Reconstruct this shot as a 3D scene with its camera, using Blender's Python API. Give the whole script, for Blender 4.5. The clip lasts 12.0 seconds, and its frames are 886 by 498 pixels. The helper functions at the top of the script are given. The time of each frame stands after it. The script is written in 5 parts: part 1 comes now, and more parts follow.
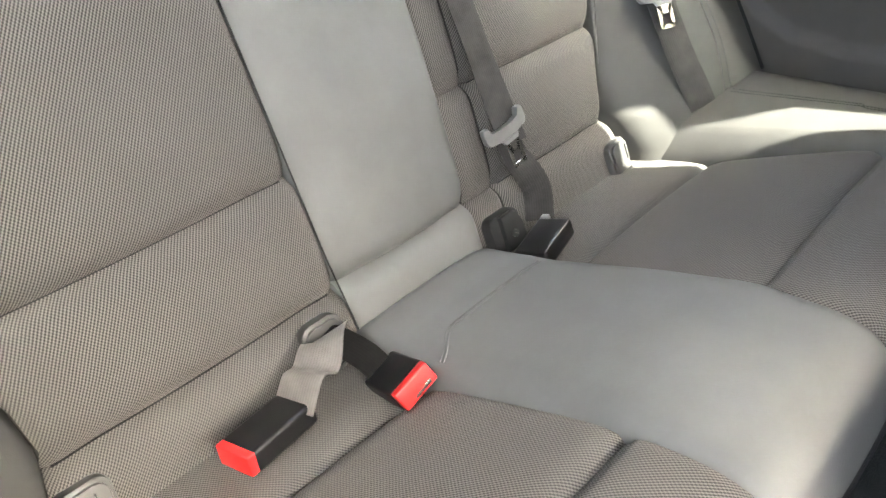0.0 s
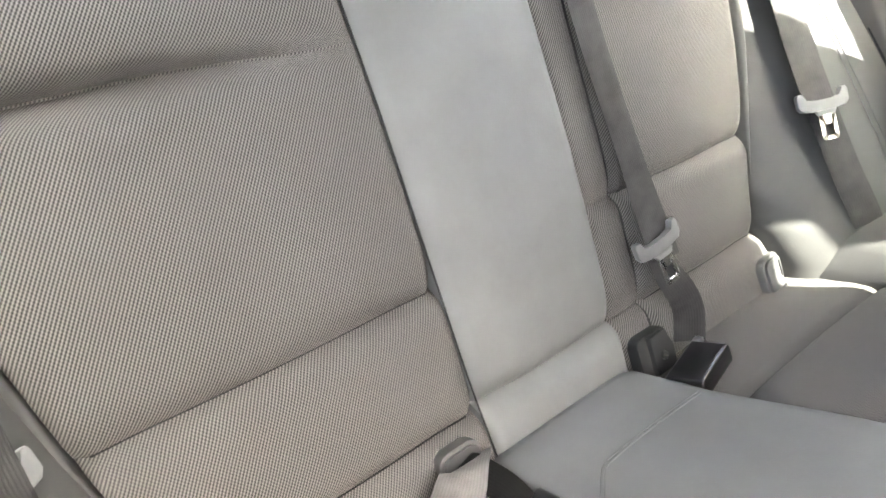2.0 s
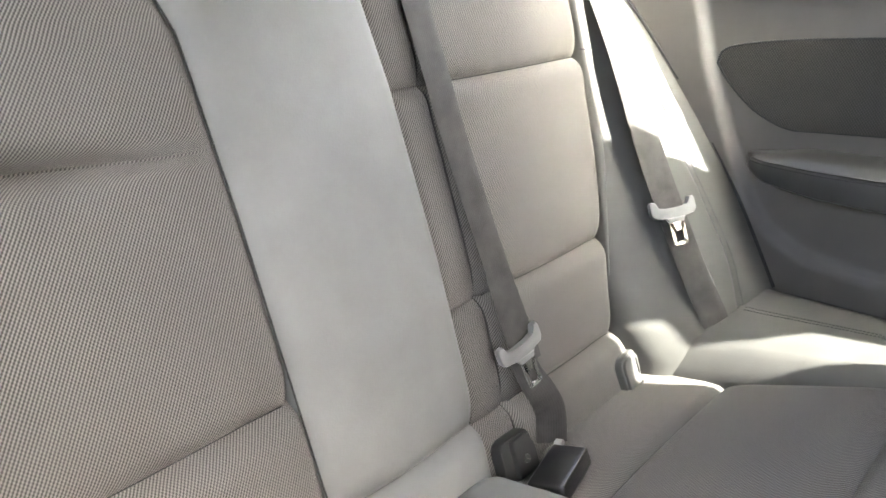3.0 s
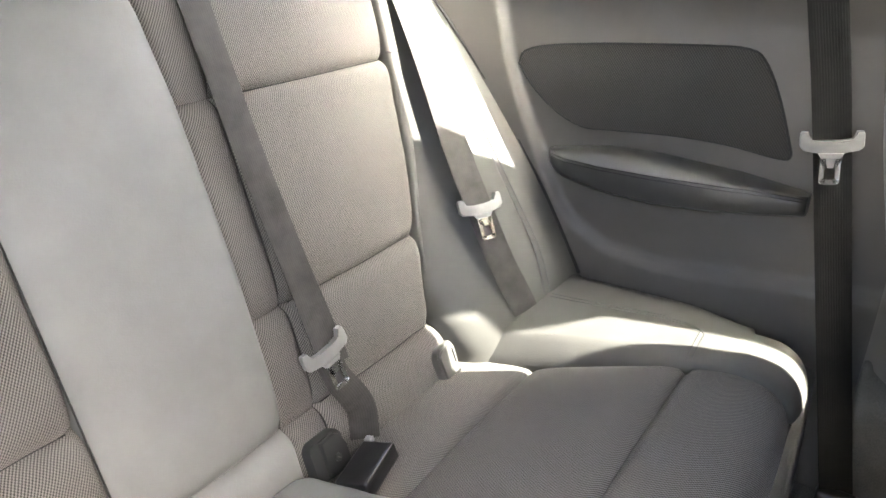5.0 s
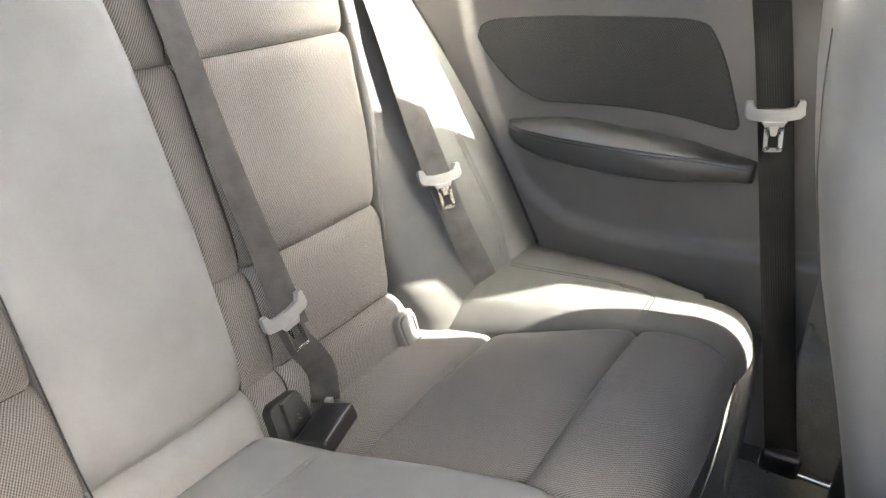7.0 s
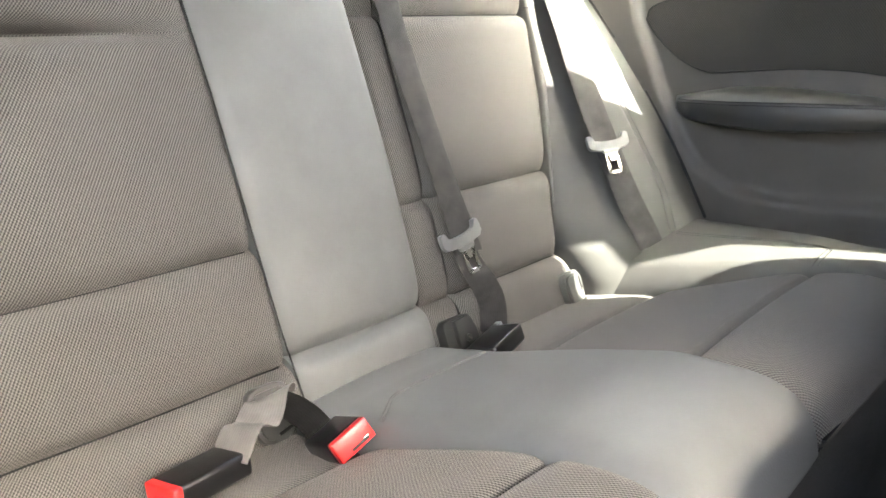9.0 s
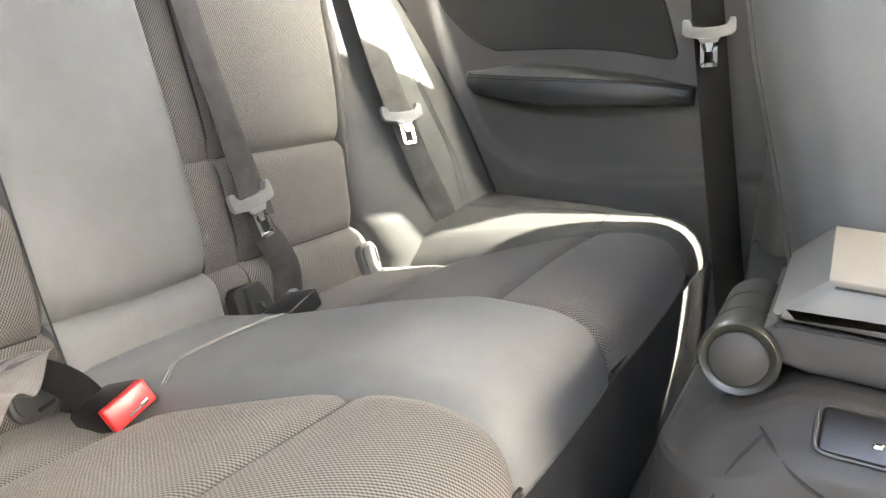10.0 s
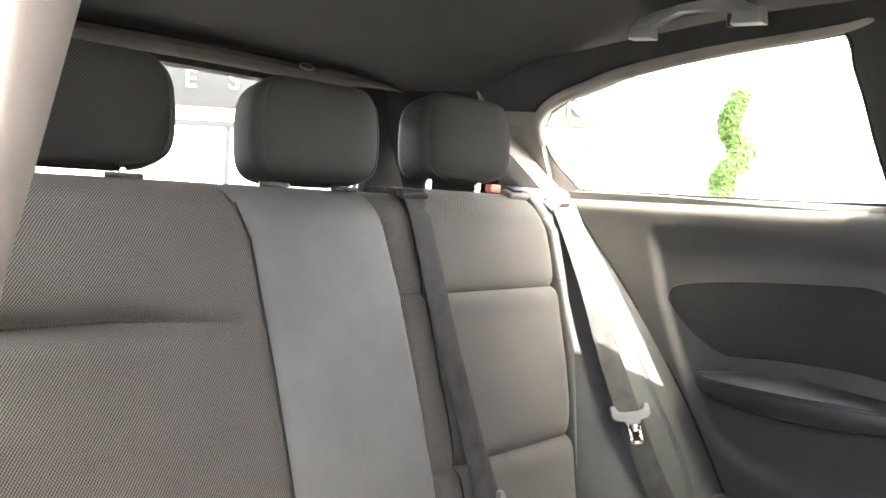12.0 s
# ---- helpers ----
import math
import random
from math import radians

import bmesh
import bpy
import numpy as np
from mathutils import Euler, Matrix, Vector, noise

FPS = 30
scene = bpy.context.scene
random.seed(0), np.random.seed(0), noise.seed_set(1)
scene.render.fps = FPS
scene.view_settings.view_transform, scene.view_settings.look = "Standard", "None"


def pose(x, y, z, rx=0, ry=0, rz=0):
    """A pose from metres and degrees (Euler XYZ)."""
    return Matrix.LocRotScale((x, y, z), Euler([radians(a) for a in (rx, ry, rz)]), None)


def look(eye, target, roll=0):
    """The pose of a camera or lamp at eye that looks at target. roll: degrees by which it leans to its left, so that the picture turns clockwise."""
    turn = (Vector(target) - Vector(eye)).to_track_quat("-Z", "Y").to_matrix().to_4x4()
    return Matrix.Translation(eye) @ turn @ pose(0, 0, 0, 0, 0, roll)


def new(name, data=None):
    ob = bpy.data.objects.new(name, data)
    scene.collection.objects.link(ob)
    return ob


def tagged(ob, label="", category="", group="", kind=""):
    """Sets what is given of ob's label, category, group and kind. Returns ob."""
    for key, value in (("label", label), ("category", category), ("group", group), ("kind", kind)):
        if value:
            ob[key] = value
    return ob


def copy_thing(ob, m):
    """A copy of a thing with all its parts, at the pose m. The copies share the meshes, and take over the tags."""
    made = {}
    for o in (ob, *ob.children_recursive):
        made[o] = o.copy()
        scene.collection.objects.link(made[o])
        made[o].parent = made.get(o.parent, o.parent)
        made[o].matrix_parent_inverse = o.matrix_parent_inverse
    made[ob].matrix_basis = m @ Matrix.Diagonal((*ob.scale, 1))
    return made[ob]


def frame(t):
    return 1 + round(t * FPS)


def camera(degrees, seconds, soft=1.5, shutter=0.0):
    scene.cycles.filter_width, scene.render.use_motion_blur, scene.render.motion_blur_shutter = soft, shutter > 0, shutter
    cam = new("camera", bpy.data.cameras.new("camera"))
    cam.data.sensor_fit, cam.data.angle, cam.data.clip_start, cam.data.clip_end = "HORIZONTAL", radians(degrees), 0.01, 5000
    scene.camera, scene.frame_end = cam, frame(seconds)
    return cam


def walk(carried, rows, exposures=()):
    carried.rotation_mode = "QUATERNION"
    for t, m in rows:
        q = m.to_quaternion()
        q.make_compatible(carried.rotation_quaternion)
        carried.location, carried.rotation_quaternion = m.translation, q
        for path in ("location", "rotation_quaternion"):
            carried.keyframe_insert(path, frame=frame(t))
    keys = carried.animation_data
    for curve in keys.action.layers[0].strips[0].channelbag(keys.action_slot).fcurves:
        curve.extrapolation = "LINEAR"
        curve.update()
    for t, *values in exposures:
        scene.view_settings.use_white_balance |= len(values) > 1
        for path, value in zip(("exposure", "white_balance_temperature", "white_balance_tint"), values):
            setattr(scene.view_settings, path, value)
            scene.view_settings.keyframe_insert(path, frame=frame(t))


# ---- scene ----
cam = camera(60.5, 12.0, 1.5, 0.2)
PATH = [
    (0, (-0.537, 0.023, 0.916), (0.639, 1.206, -0.187), -4.5),
    (0.5, (-0.529, 0.053, 0.881), (0.664, 1.215, -0.227), -3.5),
    (1, (-0.533, 0.09, 0.864), (0.63, 1.329, -0.192), -4.5),
    (1.5, (-0.546, 0.119, 0.886), (0.536, 1.485, -0.096), -6.3),
    (2, (-0.539, 0.122, 0.922), (0.562, 1.532, 0.028), -5.2),
    (2.5, (-0.521, 0.13, 0.943), (0.733, 1.466, 0.141), -2.0),
    (3, (-0.504, 0.124, 0.962), (0.87, 1.368, 0.21), -0.1),
    (3.5, (-0.483, 0.095, 1.014), (0.954, 1.281, 0.285), -0.1),
    (3.7, (-0.48, 0.101, 1.02), (0.998, 1.236, 0.294), 0.8),
    (5.3, (-0.441, 0.023, 1.013), (1.115, 0.973, 0.189), 1.5),
    (5.5, (-0.441, 0.025, 1.008), (1.134, 0.944, 0.186), 2.0),
    (6, (-0.435, 0.021, 1.001), (1.143, 0.923, 0.167), 2.3),
    (6.5, (-0.44, 0.009, 0.999), (1.128, 0.923, 0.159), 2.2),
    (7, (-0.461, -0.011, 0.999), (1.097, 0.915, 0.154), 1.8),
    (7.5, (-0.564, -0.071, 0.949), (0.813, 1.12, 0.12), -1.4),
    (7.7, (-0.588, -0.097, 0.898), (0.671, 1.231, 0.09), -3.1),
    (9.3, (-0.600, -0.090, 0.750), (0.896, 1.142, 0.274), 1.7),
    (9.5, (-0.584, -0.066, 0.720), (1.075, 0.970, 0.262), 2.5),
    (10, (-0.591, -0.078, 0.706), (1.123, 0.801, 0.169), 3.0),
    (10.5, (-0.609, -0.083, 0.743), (1.036, 0.928, 0.218), 3.0),
    (11, (-0.640, -0.112, 0.846), (0.848, 1.168, 0.472), 2.8),
    (11.5, (-0.673, -0.123, 0.927), (0.753, 1.258, 0.681), 3.3),
    (12, (-0.672, -0.119, 0.952), (0.734, 1.297, 0.819), 3.3),
]
walk(cam, [(t, look(eye, target, roll)) for t, eye, target, roll in PATH],
     exposures=[(0, 5.82, 7300, 2), (1.5, 5.9, 7000, 3), (2.5, 5.9, 7100, 4), (3.5, 5.77, 7200, 5), (6.5, 6.05, 7400, 6), (7.5, 5.95, 7400, 5), (9.5, 5.85, 7400, 3), (10.5, 5.8, 7400, 4), (11, 5.8, 7300, 5), (12, 5.15, 7200, 6)])

# ---- world, sun, exposure ----
SUN_WAY = Vector((0.09, -0.84, 1.0)).normalized()      # towards the sun
world = bpy.data.worlds.new("sky_world")
scene.world = world
world.use_nodes = True
wn = world.node_tree.nodes
sky = wn.new("ShaderNodeTexSky")
sky.sky_type = "NISHITA"
sky.sun_disc = False
sky.air_density, sky.dust_density, sky.ozone_density = 0.4, 3.6, 0.2
sky.sun_elevation = math.asin(SUN_WAY.z)
sky.sun_rotation = math.atan2(SUN_WAY.x, SUN_WAY.y)
world.node_tree.links.new(sky.outputs["Color"], wn["Background"].inputs["Color"])
wn["Background"].inputs["Strength"].default_value = 0.15
sun_lamp = bpy.data.lights.new("sun", "SUN")
sun_lamp.energy, sun_lamp.angle, sun_lamp.color = 1.5, radians(0.6), (0.98, 0.99, 1.0)
new("sun", sun_lamp).matrix_world = look(SUN_WAY * 10, (0, 0, 0))

# ---- materials ----
def material(name, rough=0.6, metal=0.0, base=(0.1, 0.1, 0.1)):
    m = bpy.data.materials.new(name)
    m.use_nodes = True
    b = m.node_tree.nodes["Principled BSDF"]
    b.inputs["Roughness"].default_value, b.inputs["Metallic"].default_value = rough, metal
    b.inputs["Base Color"].default_value = (*base, 1)
    return m, m.node_tree.nodes, m.node_tree.links, b


def maths(n, l, op, a, b=0.0):
    k = n.new("ShaderNodeMath")
    k.operation = op
    for slot, v in ((0, a), (1, b)):
        if isinstance(v, (int, float)):
            k.inputs[slot].default_value = v
        else:
            l.new(v, k.inputs[slot])
    return k.outputs[0]


def noise_tex(n, l, scale, detail=3.0, rough=0.55, coord=None):
    t = n.new("ShaderNodeTexNoise")
    t.inputs["Scale"].default_value, t.inputs["Detail"].default_value = scale, detail
    t.inputs["Roughness"].default_value = rough
    if coord is None:
        coord = n.new("ShaderNodeTexCoord").outputs["Object"]
    l.new(coord, t.inputs["Vector"])
    return t.outputs["Fac"]


def ramp(n, l, fac, stops):
    r = n.new("ShaderNodeValToRGB")
    while len(r.color_ramp.elements) < len(stops):
        r.color_ramp.elements.new(0.5)
    for e, (p, c) in zip(r.color_ramp.elements, stops):
        e.position, e.color = p, (*c, 1)
    l.new(fac, r.inputs["Fac"])
    return r.outputs["Color"]


def mixed(n, l, fac, a, b, mode="MIX"):
    k = n.new("ShaderNodeMix")
    k.data_type, k.blend_type = "RGBA", mode
    for slot, v in ((0, fac), (6, a), (7, b)):
        if isinstance(v, float):
            k.inputs[slot].default_value = v
        elif isinstance(v, tuple):
            k.inputs[slot].default_value = (*v, 1)
        else:
            l.new(v, k.inputs[slot])
    return k.outputs[2]


def bump(n, l, b, height, strength, distance):
    k = n.new("ShaderNodeBump")
    k.inputs["Strength"].default_value, k.inputs["Distance"].default_value = strength, distance
    l.new(height, k.inputs["Height"])
    l.new(k.outputs["Normal"], b.inputs["Normal"])


def woven(name, dark, light, px=0.0037, py=0.0024, sheen=0.08):
    """Ribbed seat cloth: rows of little threads with dark gaps, by the cloth's own metres."""
    m, n, l, b = material(name, 0.85)
    uv = n.new("ShaderNodeUVMap").outputs["UV"]
    warp = noise_tex(n, l, 9.0, 2.0, 0.5, uv)
    s = n.new("ShaderNodeSeparateXYZ")
    l.new(uv, s.inputs[0])
    wob = maths(n, l, "MULTIPLY", warp, 0.004)
    x = maths(n, l, "MULTIPLY", maths(n, l, "ADD", s.outputs[0], wob), 2 * math.pi / px)
    y = maths(n, l, "MULTIPLY", maths(n, l, "ADD", s.outputs[1], wob), 2 * math.pi / py)
    up = maths(n, l, "SINE", maths(n, l, "ADD", x, maths(n, l, "MULTIPLY", y, 0.5)))
    down = maths(n, l, "SINE", maths(n, l, "SUBTRACT", maths(n, l, "MULTIPLY", y, 0.5), x))
    h = maths(n, l, "ADD", maths(n, l, "ADD", maths(n, l, "MULTIPLY", up, 0.18), maths(n, l, "MULTIPLY", down, 0.32)), 0.5)
    cloth = ramp(n, l, h, ((0.26, dark), (0.74, light)))
    fuzz = noise_tex(n, l, 900.0, 2.0, 0.6, uv)
    wear = noise_tex(n, l, 6.0, 4.0, 0.6, uv)
    cloth = mixed(n, l, 0.16, cloth, ramp(n, l, fuzz, ((0.3, (0.5, 0.5, 0.5)), (0.7, (1.0, 1.0, 1.0)))), "MULTIPLY")
    cloth = mixed(n, l, 0.5, cloth, ramp(n, l, wear, ((0.3, (0.84, 0.83, 0.82)), (0.7, (1.0, 1.0, 1.0)))), "MULTIPLY")
    l.new(cloth, b.inputs["Base Color"])
    b.inputs["Specular IOR Level"].default_value = 0.2
    b.inputs["Sheen Weight"].default_value, b.inputs["Sheen Roughness"].default_value = sheen, 0.5
    b.inputs["Sheen Tint"].default_value = (1.0, 0.93, 0.84, 1)
    bump(n, l, b, h, 0.35, 0.001)
    return m


def hide(name, base, rough=0.5, grain=420.0, gloss=0.5):
    """Leather or soft-touch plastic: pebbled grain, faint creases and uneven sheen."""
    m, n, l, b = material(name, rough)
    b.inputs["Specular IOR Level"].default_value = gloss
    coord = n.new("ShaderNodeTexCoord").outputs["Object"]
    v = n.new("ShaderNodeTexVoronoi")
    v.inputs["Scale"].default_value = grain
    l.new(coord, v.inputs["Vector"])
    soft = noise_tex(n, l, 14.0, 4.0, 0.6, coord)
    wear = noise_tex(n, l, 3.0, 3.0, 0.5, coord)
    d = tuple(c * 0.82 for c in base)
    u = tuple(c * 1.15 for c in base)
    tone = ramp(n, l, maths(n, l, "ADD", maths(n, l, "MULTIPLY", soft, 0.4), maths(n, l, "MULTIPLY", wear, 0.6)), ((0.35, d), (0.65, u)))
    l.new(tone, b.inputs["Base Color"])
    rr = n.new("ShaderNodeMapRange")
    rr.inputs["To Min"].default_value, rr.inputs["To Max"].default_value = rough - 0.07, rough + 0.1
    l.new(soft, rr.inputs["Value"])
    l.new(rr.outputs[0], b.inputs["Roughness"])
    hgt = maths(n, l, "ADD", maths(n, l, "MULTIPLY", v.outputs["Distance"], 0.6), maths(n, l, "MULTIPLY", soft, 0.22))
    bump(n, l, b, hgt, 0.16, 0.0009)
    return m


def fuzzy(name, dark, light, scale=700.0, rough=0.95, lift=0.6):
    """Carpet and headliner: short fibres over soft blotches."""
    m, n, l, b = material(name, rough)
    coord = n.new("ShaderNodeTexCoord").outputs["Object"]
    fibre = noise_tex(n, l, scale, 3.0, 0.7, coord)
    blot = noise_tex(n, l, 12.0, 4.0, 0.6, coord)
    tone = ramp(n, l, maths(n, l, "ADD", maths(n, l, "MULTIPLY", fibre, 0.65), maths(n, l, "MULTIPLY", blot, 0.35)), ((0.35, dark), (0.65, light)))
    l.new(tone, b.inputs["Base Color"])
    bump(n, l, b, fibre, lift, 0.002)
    return m


def webbing_mat(name, dark, light, rough=0.55, sheen=0.5):
    m, n, l, b = material(name, rough)
    b.inputs["Specular IOR Level"].default_value = sheen
    uv = n.new("ShaderNodeUVMap").outputs["UV"]
    s = n.new("ShaderNodeSeparateXYZ")
    l.new(uv, s.inputs[0])
    across = maths(n, l, "SINE", maths(n, l, "MULTIPLY", s.outputs[0], 2 * math.pi / 0.0035))
    along = maths(n, l, "SINE", maths(n, l, "MULTIPLY", maths(n, l, "ADD", s.outputs[0], s.outputs[1]), 2 * math.pi / 0.0016))
    h = maths(n, l, "ADD", maths(n, l, "MULTIPLY", across, 0.3), maths(n, l, "MULTIPLY", along, 0.2))
    wear = noise_tex(n, l, 25.0, 4.0, 0.6, uv)
    l.new(ramp(n, l, maths(n, l, "ADD", wear, maths(n, l, "MULTIPLY", h, 0.2)), ((0.3, dark), (0.75, light))), b.inputs["Base Color"])
    bump(n, l, b, h, 0.4, 0.0006)
    return m


def plain(name, base, rough, metal=0.0, spread=0.12, scale=30.0, lift=0.0):
    """Hard plastic, paint or metal with a little uneven tone and roughness."""
    m, n, l, b = material(name, rough, metal)
    f = noise_tex(n, l, scale, 4.0, 0.65)
    l.new(ramp(n, l, f, ((0.3, tuple(c * (1 - spread) for c in base)), (0.7, tuple(min(1, c * (1 + spread)) for c in base)))), b.inputs["Base Color"])
    rr = n.new("ShaderNodeMapRange")
    rr.inputs["To Min"].default_value, rr.inputs["To Max"].default_value = max(0.03, rough - 0.08), rough + 0.1
    l.new(f, rr.inputs["Value"])
    l.new(rr.outputs[0], b.inputs["Roughness"])
    if lift:
        bump(n, l, b, noise_tex(n, l, 600.0, 2.0), lift, 0.0008)
    return m


FABRIC = woven("seat_cloth", (0.027, 0.0256, 0.0238), (0.136, 0.1285, 0.118))
# darker copy of the seat cloth: the headrests' backlit shade is in the colour
FABRIC_HEAD = woven("shaded_headrest_cloth", (0.009, 0.0087, 0.0081), (0.029, 0.0275, 0.0252), 0.0046, 0.0025, 0.02)
FABRIC_FINE = woven("trim_cloth", (0.018, 0.0174, 0.0163), (0.040, 0.038, 0.035), 0.0042, 0.0026, 0.02)
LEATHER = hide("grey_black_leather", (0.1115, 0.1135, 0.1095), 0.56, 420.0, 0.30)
# bolster and end leather, base colour lowered for the shade on the bolsters
LEATHER_SIDE = hide("shaded_side_leather", (0.056, 0.055, 0.0505), 0.56, 420.0, 0.28)
# darker copy of the seat leather, with the headrests' shade in its tone
LEATHER_HEAD = hide("shaded_headrest_leather", (0.020, 0.020, 0.0186), 0.6, 420.0, 0.22)
LEATHER_FRONT = hide("front_seat_leather", (0.098, 0.094, 0.086), 0.5)
CONSOLE = hide("console_plastic", (0.018, 0.016, 0.0138), 0.58, 700.0)
LEATHER_DARK = hide("dark_armrest_leather", (0.026, 0.026, 0.0245), 0.42)
TRIM = hide("soft_trim_plastic", (0.062, 0.0570, 0.0495), 0.55, 700.0)
# same plastic as TRIM, its colour raised for the window light on the door
DOOR_TRIM_LIT = hide("lit_door_trim_plastic", (0.115, 0.108, 0.096), 0.5, 700.0)
TRIM_DARK = plain("dark_plastic", (0.012, 0.012, 0.0125), 0.45, lift=0.15)
SEAM = plain("seam_shadow_piping", (0.005, 0.005, 0.005), 0.8)
THREAD = plain("stitch_thread", (0.030, 0.030, 0.030), 0.7)
THREAD_PALE = plain("pale_stitch_thread", (0.115, 0.115, 0.111), 0.7)
BELT = webbing_mat("belt_webbing", (0.024, 0.0230, 0.0216), (0.050, 0.0476, 0.0448), 0.6, 0.12)
BELT_PALE = webbing_mat("worn_strap_webbing", (0.095, 0.088, 0.080), (0.175, 0.163, 0.150))
BELT_BLACK = webbing_mat("dark_belt_webbing", (0.003, 0.003, 0.003), (0.008, 0.008, 0.0075), 0.9, 0.12)
GREY_PLASTIC = plain("tongue_plastic", (0.130, 0.1295, 0.125), 0.42)
COVER = plain("anchor_cover_plastic", (0.058, 0.0570, 0.0545), 0.42, lift=0.1)
COVER_DARK = plain("dark_cover_plastic", (0.0060, 0.0064, 0.0060), 0.72)
STEEL = plain("bright_steel", (0.72, 0.72, 0.70), 0.18, 1.0)
# steel with a warm reflection tinted into its colour
STEEL_WARM = plain("warm_reflecting_steel", (0.72, 0.68, 0.60), 0.2, 1.0)
RED = plain("red_button_plastic", (0.62, 0.020, 0.022), 0.32)
HANDLE = plain("handle_plastic", (0.170, 0.170, 0.166), 0.34, lift=0.1)
ORANGE = plain("faded_red_tab", (0.55, 0.12, 0.07), 0.5)
BLACK = plain("buckle_plastic", (0.0055, 0.0055, 0.006), 0.33, lift=0.12)
RISER = fuzzy("seat_base_felt", (0.030, 0.029, 0.027), (0.075, 0.072, 0.067), 500.0)
CARPET = fuzzy("carpet", (0.034, 0.035, 0.031), (0.135, 0.133, 0.120))
LINER = fuzzy("dark_headliner", (0.012, 0.0108, 0.0100), (0.027, 0.025, 0.0235), 900.0)
# headliner cloth with the rear window's light put into a paler colour
HEADER_LIT = fuzzy("lit_header_cloth", (0.036, 0.032, 0.030), (0.070, 0.063, 0.058), 900.0)
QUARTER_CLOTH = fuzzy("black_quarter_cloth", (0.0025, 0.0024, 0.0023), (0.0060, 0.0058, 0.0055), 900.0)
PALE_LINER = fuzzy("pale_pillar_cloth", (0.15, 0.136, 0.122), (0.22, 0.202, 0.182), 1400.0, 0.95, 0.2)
PILLAR_CLOTH = fuzzy("light_pillar_cloth", (0.092, 0.083, 0.080), (0.116, 0.106, 0.102), 1800.0, 0.9, 0.12)
WALL_PAINT = plain("white_render_wall", (0.80, 0.80, 0.79), 0.8, spread=0.05, scale=2.0)
SIGN_GREY = plain("slate_sign", (0.016, 0.017, 0.017), 0.5, spread=0.08)
SIGN_WHITE = plain("sign_letter_white", (0.80, 0.80, 0.80), 0.5, spread=0.03)
# tone of the unseen ground, chosen pale to bounce warm light into the cabin
PAVING = fuzzy("pale_concrete", (0.17, 0.160, 0.147), (0.24, 0.228, 0.210), 60.0)


def leafy():
    m, n, l, b = material("topiary_leaf", 0.5)
    info = n.new("ShaderNodeNewGeometry")
    l.new(ramp(n, l, info.outputs["Random Per Island"], ((0.0, (0.035, 0.085, 0.012)), (1.0, (0.12, 0.21, 0.035)))), b.inputs["Base Color"])
    return m


def glazing():
    m, n, l, b = material("window_glass", 0.0, 0.0, (0.95, 0.97, 0.96))
    b.inputs["Transmission Weight"].default_value = 1.0
    b.inputs["IOR"].default_value = 1.45
    return m


LEAF = leafy()
GLASS = glazing()
BARK = plain("bark", (0.12, 0.08, 0.05), 0.9, spread=0.3)

# ---- builders ----
def obj(name, bm, mat, parent=None, label="", smooth=40.0):
    """Links a bmesh as one mesh object, smooth but for edges sharper than the angle given."""
    bmesh.ops.recalc_face_normals(bm, faces=bm.faces[:])
    me = bpy.data.meshes.new(name)
    bm.to_mesh(me)
    bm.free()
    me.materials.append(mat)
    if smooth:
        me.polygons.foreach_set("use_smooth", [True] * len(me.polygons))
        me.set_sharp_from_angle(angle=radians(smooth))
    ob = new(name, me)
    if parent is not None:
        ob.parent = parent
    if label:
        ob["label"] = label
    return ob


def part(name, bm, mat, parent, label="", smooth=40.0):
    return obj(name, bm, mat, parent, label, smooth)


def thing(name, label, category, group="", kind=""):
    return tagged(new(name), label, category, group, kind)


def slab(fn, nu, nv, back, us=(0.0, 1.0), vs=(0.0, 1.0)):
    """A closed pad: a grid fn(u, v) in front, the same grid moved by back behind it, and walls between. UV in metres."""
    bm = bmesh.new()
    uv = bm.loops.layers.uv.new("UVMap")
    us = [us[0] + (us[1] - us[0]) * i / nu for i in range(nu + 1)]
    vs = [vs[0] + (vs[1] - vs[0]) * j / nv for j in range(nv + 1)]
    pts = [[Vector(fn(u, v)) for u in us] for v in vs]
    back = Vector(back)
    front = [[bm.verts.new(p) for p in row] for row in pts]
    rear = [[bm.verts.new(p + back) for p in row] for row in pts]
    mid = nu // 2
    du = [[0.0] * (nu + 1) for _ in vs]
    dv = [[0.0] * (nu + 1) for _ in vs]
    for j in range(nv + 1):
        for i in range(1, nu + 1):
            du[j][i] = du[j][i - 1] + (pts[j][i] - pts[j][i - 1]).length
        c = du[j][mid]
        for i in range(nu + 1):
            du[j][i] -= c
            if j:
                dv[j][i] = dv[j - 1][i] + (pts[j][mid] - pts[j - 1][mid]).length
    for grid, flip in ((front, False), (rear, True)):
        for j in range(nv):
            for i in range(nu):
                ids = [(j, i), (j, i + 1), (j + 1, i + 1), (j + 1, i)]
                f = bm.faces.new([grid[a][b] for a, b in (ids[::-1] if flip else ids)])
                for loop, (a, b) in zip(f.loops, ids[::-1] if flip else ids):
                    loop[uv].uv = (du[a][b] + 0.5, dv[a][b])
    for j in range(nv):
        for i in (0, nu):
            bm.faces.new([front[j][i], front[j + 1][i], rear[j + 1][i], rear[j][i]])
    for i in range(nu):
        for j in (0, nv):
            bm.faces.new([front[j][i], front[j][i + 1], rear[j][i + 1], rear[j][i]])
    return bm


